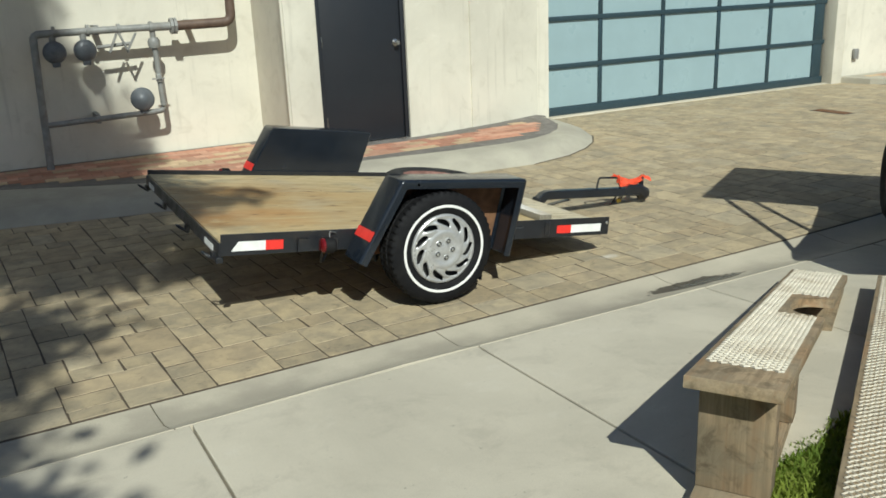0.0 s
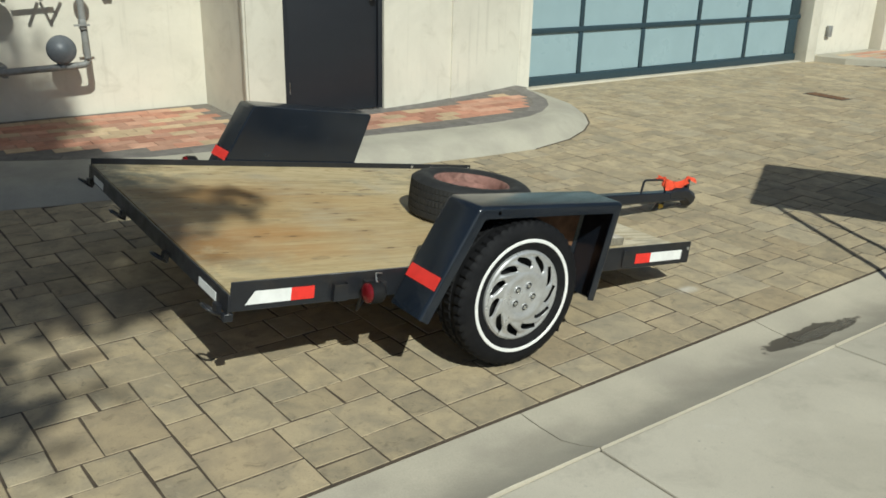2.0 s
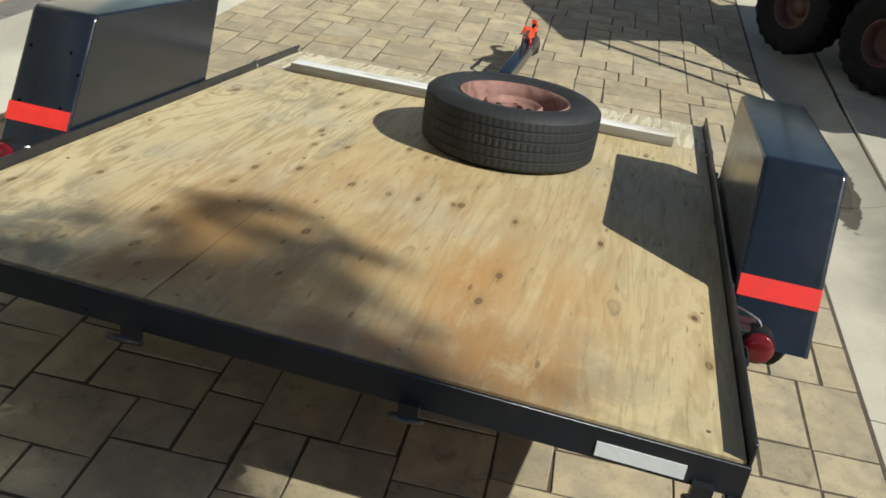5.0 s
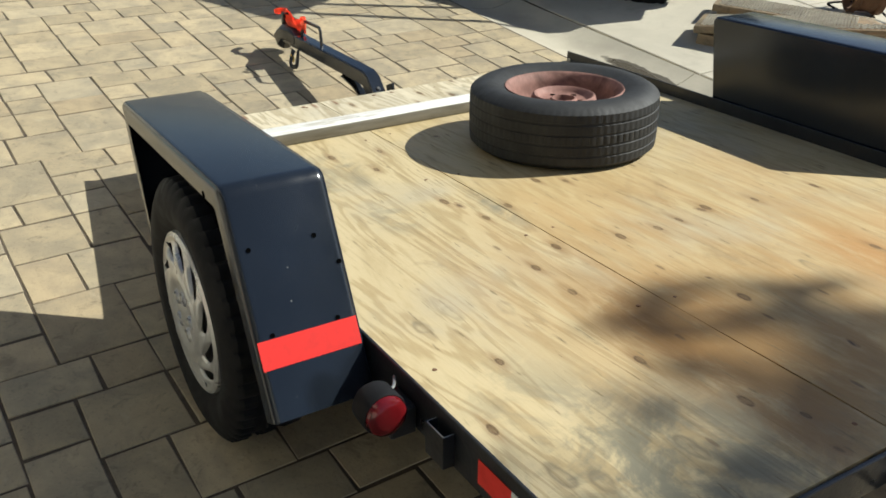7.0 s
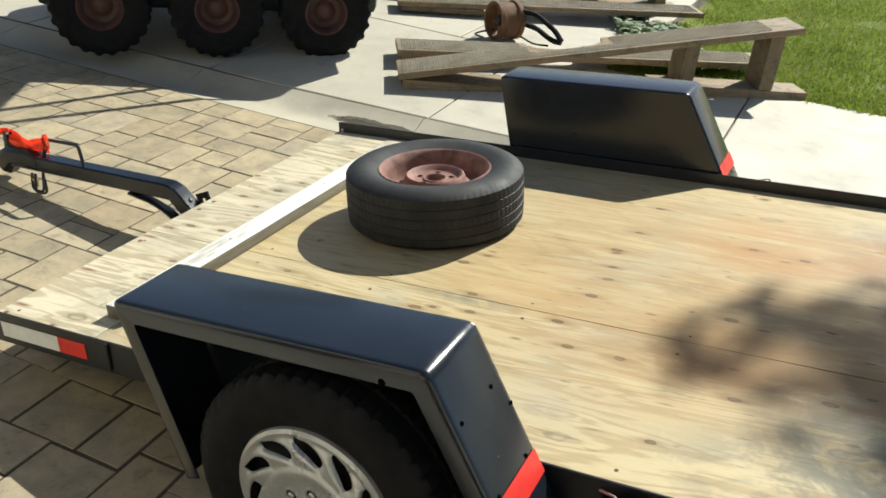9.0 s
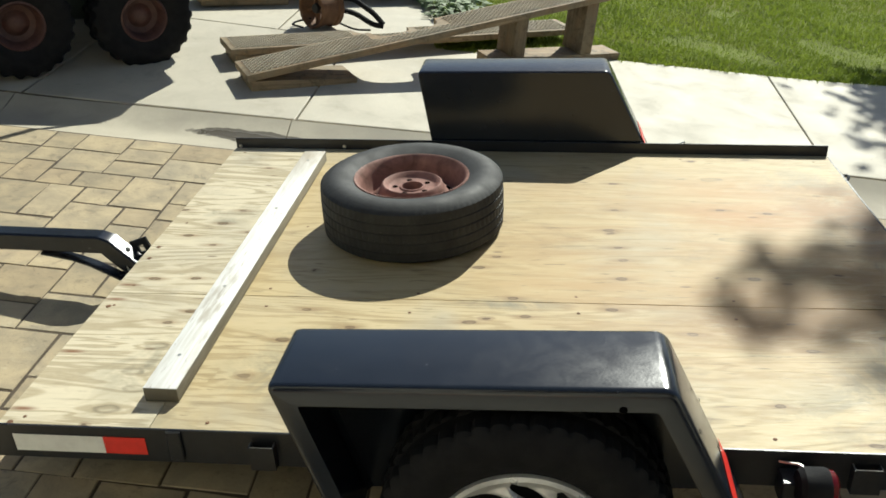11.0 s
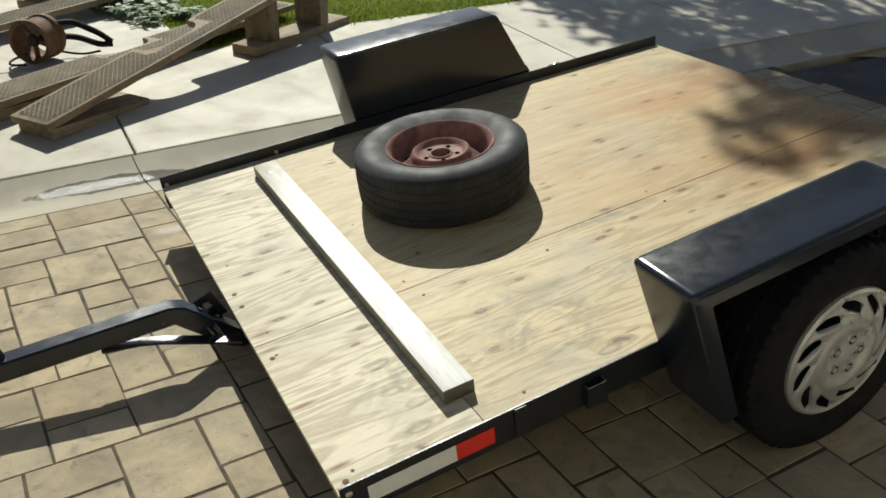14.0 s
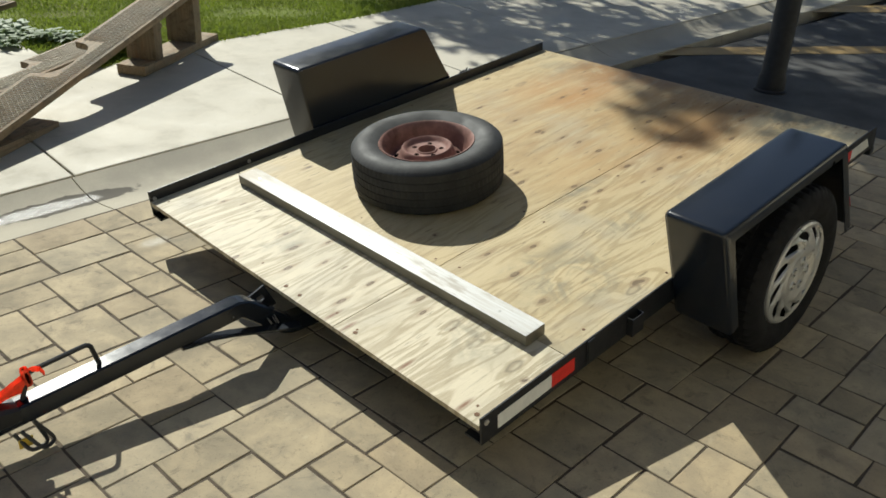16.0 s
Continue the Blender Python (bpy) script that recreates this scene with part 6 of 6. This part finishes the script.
def chips():
    r = random.Random(4)
    verts, faces = [], []
    for _ in range(3500):
        x, y = r.uniform(-6.0, -3.5), r.uniform(-7.5, -4.9)
        if y > far_edge(x) - 0.08:
            continue
        a, l, w, t = r.uniform(0, math.tau), r.uniform(0.02, 0.05), r.uniform(0.006, 0.013), r.uniform(-0.4, 0.4)
        z = walk_height(x, max(y, -6)) + r.uniform(0.0, 0.02)
        d, s = Vector((math.cos(a), math.sin(a), t)), Vector((-math.sin(a), math.cos(a), r.uniform(-0.3, 0.3)))
        p = Vector((x, y, z))
        k = len(verts)
        verts += [tuple(p - d * l - s * w), tuple(p + d * l - s * w), tuple(p + d * l + s * w), tuple(p - d * l + s * w)]
        faces.append((k, k + 1, k + 2, k + 3))
    me = bpy.data.meshes.new("chips")
    me.from_pydata(verts, [], faces)
    tagged(part("wood_chips", me, M["mulch"]), "reddish brown wood chip mulch round the tree", "mulch", kind="stuff")


chips()


def weed(x, y, size, seed):
    r = random.Random(seed)
    bm = bmesh.new()
    for _ in range(46):
        a, l = r.uniform(0, math.tau), size * r.uniform(0.5, 1.0)
        up = r.uniform(0.25, 1.0)
        d = Vector((math.cos(a), math.sin(a), 0))
        s = Vector((-d.y, d.x, 0)) * size * 0.12
        p = Vector((r.gauss(0, size * 0.35), r.gauss(0, size * 0.35), 0))
        pts = [p, p + d * l * 0.35 + Vector((0, 0, l * up * 0.5)), p + d * l * 0.75 + Vector((0, 0, l * up * 0.55)), p + d * l + Vector((0, 0, l * up * 0.35))]
        rows = [(bm.verts.new(q - s * w), bm.verts.new(q + s * w)) for q, w in zip(pts, (0.3, 1.0, 0.9, 0.1))]
        for u, v in zip(rows, rows[1:]):
            bm.faces.new((u[0], u[1], v[1], v[0]))
    ob = part("weed", bm, M["weed"], at=Matrix.Translation((x, y, walk_height(x, y))), smooth=None)
    return tagged(ob, "silvery green leafy weed growing at the slab edge", "weed", group="weeds at the slab edge")


for i, (x, y, s) in enumerate(((1.60, -4.10, 0.16), (1.80, -4.22, 0.18), (1.98, -4.34, 0.15), (1.72, -4.42, 0.16), (1.50, -4.0, 0.12), (2.05, -4.55, 0.14), (1.88, -4.02, 0.10))):
    weed(x, y, s, 40 + i)

# ---- pavers and bricks, piece by piece ----
UNIT = 0.0766
# width and depth of the seven paver sizes, in units
PIECE = {"a": (2, 2), "b": (2, 3), "c": (2, 4), "d": (3, 2), "e": (3, 3), "f": (3, 4), "g": (4, 3)}
# one repeat of the laying pattern, course by course: a letter at each paver's corner
PATTERN = ("..........b.", "e..d..a.a...", "............", "...e..a.g...",
           "d...........", "......b.....", ".d..a...b.f.", "............",
           ".a.c.f......", "........a...", "f.........a.", "........b...",
           "...d..a...c.", "............", "b.e..b.e....", "............")
# the courses cut along the gutter
FIRST = ("d..e..b.g...", "............", "d...........")


def paver_verts(w, d, gap=0.0040, lift=0.0, tilt=(0, 0), wob=None):
    """Top face, worn edge and sides of one paver from its corner at 0, 0."""
    g, c = gap, 0.002
    rows = []
    for inset, z in ((g, -0.03), (g, -0.0018), (g + c, 0.0)):
        rows.append([(inset, inset, z), (w - inset, inset, z), (w - inset, d - inset, z), (inset, d - inset, z)])
    verts = []
    for i, row in enumerate(rows):
        for k, (x, y, z) in enumerate(row):
            ox, oy = wob[k] if wob else (0, 0)
            verts.append((x + ox, y + oy, z + (lift + tilt[0] * (x / w - 0.5) + tilt[1] * (y / d - 0.5) if i else 0)))
    faces = [(8, 9, 10, 11)]
    for r in (0, 4):
        for k in range(4):
            q = (k + 1) % 4
            faces.append((r + k, r + q, r + 4 + q, r + 4 + k))
    return verts, faces


def courses(columns, repeats):
    """Column, course, width and depth of all pieces of the pattern, with the cut courses first."""
    rows = FIRST + PATTERN[3:] + PATTERN * repeats
    for course, row in enumerate(rows):
        for n in range(*columns):
            for c, letter in enumerate(row):
                if letter != ".":
                    yield (n * 12 + c, course, *PIECE[letter])


def inside(x, y, poly):
    hit = False
    for (xa, ya), (xb, yb) in zip(poly, poly[1:] + poly[:1]):
        if (ya > y) != (yb > y) and x < (xb - xa) * (y - ya) / (yb - ya) + xa:
            hit = not hit
    return hit


def kerb_line(x):
    for (xa, ya), (xb, yb) in zip(BASE, BASE[1:]):
        if xa <= x <= xb:
            return ya + (yb - ya) * (x - xa) / (xb - xa)
    return 3.93 if x > 5.22 else 2.5


driveway = thing("driveway", "tan concrete paver driveway laid in a repeating pattern", "driveway", LAY, kind="structure")
TO_LAY = LAY.inverted()
shapes = {}
rest_v, rest_f = [], []
near_count = 0
wobble = random.Random(8)
for cx, cy, w, d in courses((-2, 17), 4):
    cx -= 44
    x, y = cx * UNIT, cy * UNIT
    corners = [(x, y), (x + w * UNIT, y), (x + w * UNIT, y + d * UNIT), (x, y + d * UNIT)]
    mid = LAY @ Vector((x + w * UNIT / 2, y + d * UNIT / 2, 0))
    if mid.x < -1.62 or mid.x > 14.6 or mid.y > kerb_line(mid.x) + 0.09 or mid.y > 4.2 or (mid.x > 10.6 and inside(mid.x, mid.y, KERB_FAR)):
        continue
    wob, cut = [], False
    for a, b in corners:
        ox, oy = wobble.uniform(-0.0035, 0.0035), wobble.uniform(-0.0035, 0.0035)
        p = LAY @ Vector((a, b, 0))
        if p.y < paver_edge(p.x) or p.x < -1.6:
            q = TO_LAY @ Vector((max(p.x, -1.6), max(p.y, paver_edge(p.x) + 0.001), DRIVE))
            ox, oy, cut = q.x - a, q.y - b, True
        wob.append((ox, oy))
    near = -1.0 < mid.x < 3.45 and mid.y < (1.3 if mid.x > 2.2 else 0.62) and near_count < 310
    if near:
        near_count += 1
        key = (w, d, near_count % 4, cx if cut else None)
        if key not in shapes:
            me = bpy.data.meshes.new("paver")
            v, f = paver_verts(w * UNIT, d * UNIT, wob=wob)
            me.from_pydata(v, [], f)
            me.materials.append(M["paver"])
            shapes[key] = me
        ob = new("paver", shapes[key])
        ob.parent = driveway
        place = LAY @ Vector((x, y, 0))
        ob.matrix_basis = pose(x, y, drive_height(place.x, place.y) - DRIVE + wobble.uniform(-0.0012, 0.0012), 0.14 + wobble.uniform(-0.15, 0.15), 0.44 + wobble.uniform(-0.15, 0.15), 0)
    else:
        v, f = paver_verts(w * UNIT, d * UNIT, lift=wobble.uniform(-0.0011, 0.0011), tilt=(wobble.uniform(-0.001, 0.001), wobble.uniform(-0.001, 0.001)), wob=wob)
        k = len(rest_v)
        for a, b, c in v:
            place = LAY @ Vector((a + x, b + y, 0))
            rest_v.append((a + x, b + y, c + drive_height(place.x, place.y) - DRIVE))
        rest_f += [tuple(i + k for i in q) for q in f]
me = bpy.data.meshes.new("pavers")
me.from_pydata(rest_v, [], rest_f)
tagged(part("far_pavers", me, M["paver_rest"], driveway), kind="stuff")

# brick walkway: a grey border course round red, rose and tan bricks
walkway = thing("brick_walkway", "raised walkway of red, rose and tan bricks with a grey border", "walkway", pose(0, 0, TOP), kind="structure")
WALKWAY = FRONT + [(5.04, 3.70), (3.96, 3.42), (3.12, 3.28), (1.80, 3.26), (1.80, 4.24), (-6.0, 4.24)]
tagged(part("walkway_bed", prism(WALKWAY, -0.15, TOP - 0.004), M["grout"], smooth=None), "grey mortar between the walkway bricks", "walkway bed", kind="structure")


def edge_gap(x, y, line):
    """Distance from a point to a plan line of many points."""
    p, best = Vector((x, y)), 9.0
    for a, b in zip(line, line[1:]):
        a, b = Vector(a), Vector(b)
        t = max(0.0, min(1.0, (p - a).dot(b - a) / max((b - a).length_squared, 1e-9)))
        best = min(best, (p - a.lerp(b, t)).length)
    return best


WALLS = [(5.04, 3.70), (3.96, 3.42), (3.12, 3.28), (1.80, 3.26), (1.80, 4.24), (-6.0, 4.24)]
BW, BD = 0.200, 0.133
brick_meshes = {}
for kind in ("brick_red", "brick_rose", "brick_tan", "brick_grey"):
    for size in ((BW, BD), (BW / 2, BD), (0.30, 0.15)):
        me = bpy.data.meshes.new("brick")
        v, f = paver_verts(size[0], size[1], 0.002)
        me.from_pydata([(a - size[0] / 2, b - size[1] / 2, c) for a, b, c in v], [], f)
        me.materials.append(M[kind])
        brick_meshes[kind, size] = me
color_pick = random.Random(21)


def lay(kind, size, x, y, turn=0.0):
    ob = new("brick", brick_meshes[kind, size])
    ob.parent = walkway
    ob.matrix_basis = pose(x, y, color_pick.uniform(-0.0015, 0.0015), 0, 0, turn)


count = 0
row = 0
y = 2.1
while y < 4.3:
    x = -1.2 + (BW / 2 if row % 2 else 0.0)
    while x < 5.1:
        corners = [(x + sx * BW * 0.5, y + sy * BD * 0.5) for sx in (-1, 1) for sy in (-1, 1)]
        if all(inside(a, b, WALKWAY) for a, b in corners) and min(edge_gap(a, b, FRONT) for a, b in corners) > 0.155 and min(edge_gap(a, b, WALLS) for a, b in corners) > (0.155 if x > 1.9 else 0.01):
            lay(color_pick.choice(("brick_red", "brick_red", "brick_rose", "brick_rose", "brick_tan")), (BW, BD), x, y)
            count += 1
        x += BW
    y += BD
    row += 1


def border(line, inward):
    """Grey bricks end to end along a line, set in from it."""
    carry = 0.15
    for a, b in zip(line, line[1:]):
        a, b = Vector(a), Vector(b)
        d = (b - a)
        n = d.length
        d.normalize()
        s = Vector((-d.y, d.x)) * inward
        while carry < n:
            p = a + d * carry + s
            if -1.3 < p.x < 5.2 and inside(p.x, p.y, WALKWAY):
                lay("brick_grey", (0.30, 0.15), p.x, p.y, math.degrees(math.atan2(d.y, d.x)))
            carry += 0.302
        carry -= n


border([p for p in FRONT if p[0] > -1.0], 0.078)
border([(5.04, 3.70), (3.96, 3.42), (3.12, 3.28), (1.80, 3.26)], 0.078)

far_bed = [(10.95, 3.9), (11.05, 3.5), (11.4, 3.1), (12.1, 2.68), (13.5, 2.28), (15.8, 2.0), (15.8, 3.9)]
r = random.Random(31)
cells = [(11.0 + i * 0.3 + (0.15 if j % 2 else 0), 2.1 + j * 0.2) for j in range(9) for i in range(17)]
island = thing("brick_island", "raised bed of red and tan bricks beyond the garage", "walkway", pose(0, 0, 0.06), kind="structure")
for x, y in cells:
    if inside(x - 0.12, y - 0.08, far_bed) and inside(x + 0.12, y + 0.08, far_bed):
        ob = new("brick", brick_meshes[r.choice(("brick_rose", "brick_tan", "brick_red")), (0.30, 0.15)])
        ob.parent = island
        ob.matrix_basis = pose(x, y, 0.002, 0, 0, 0)
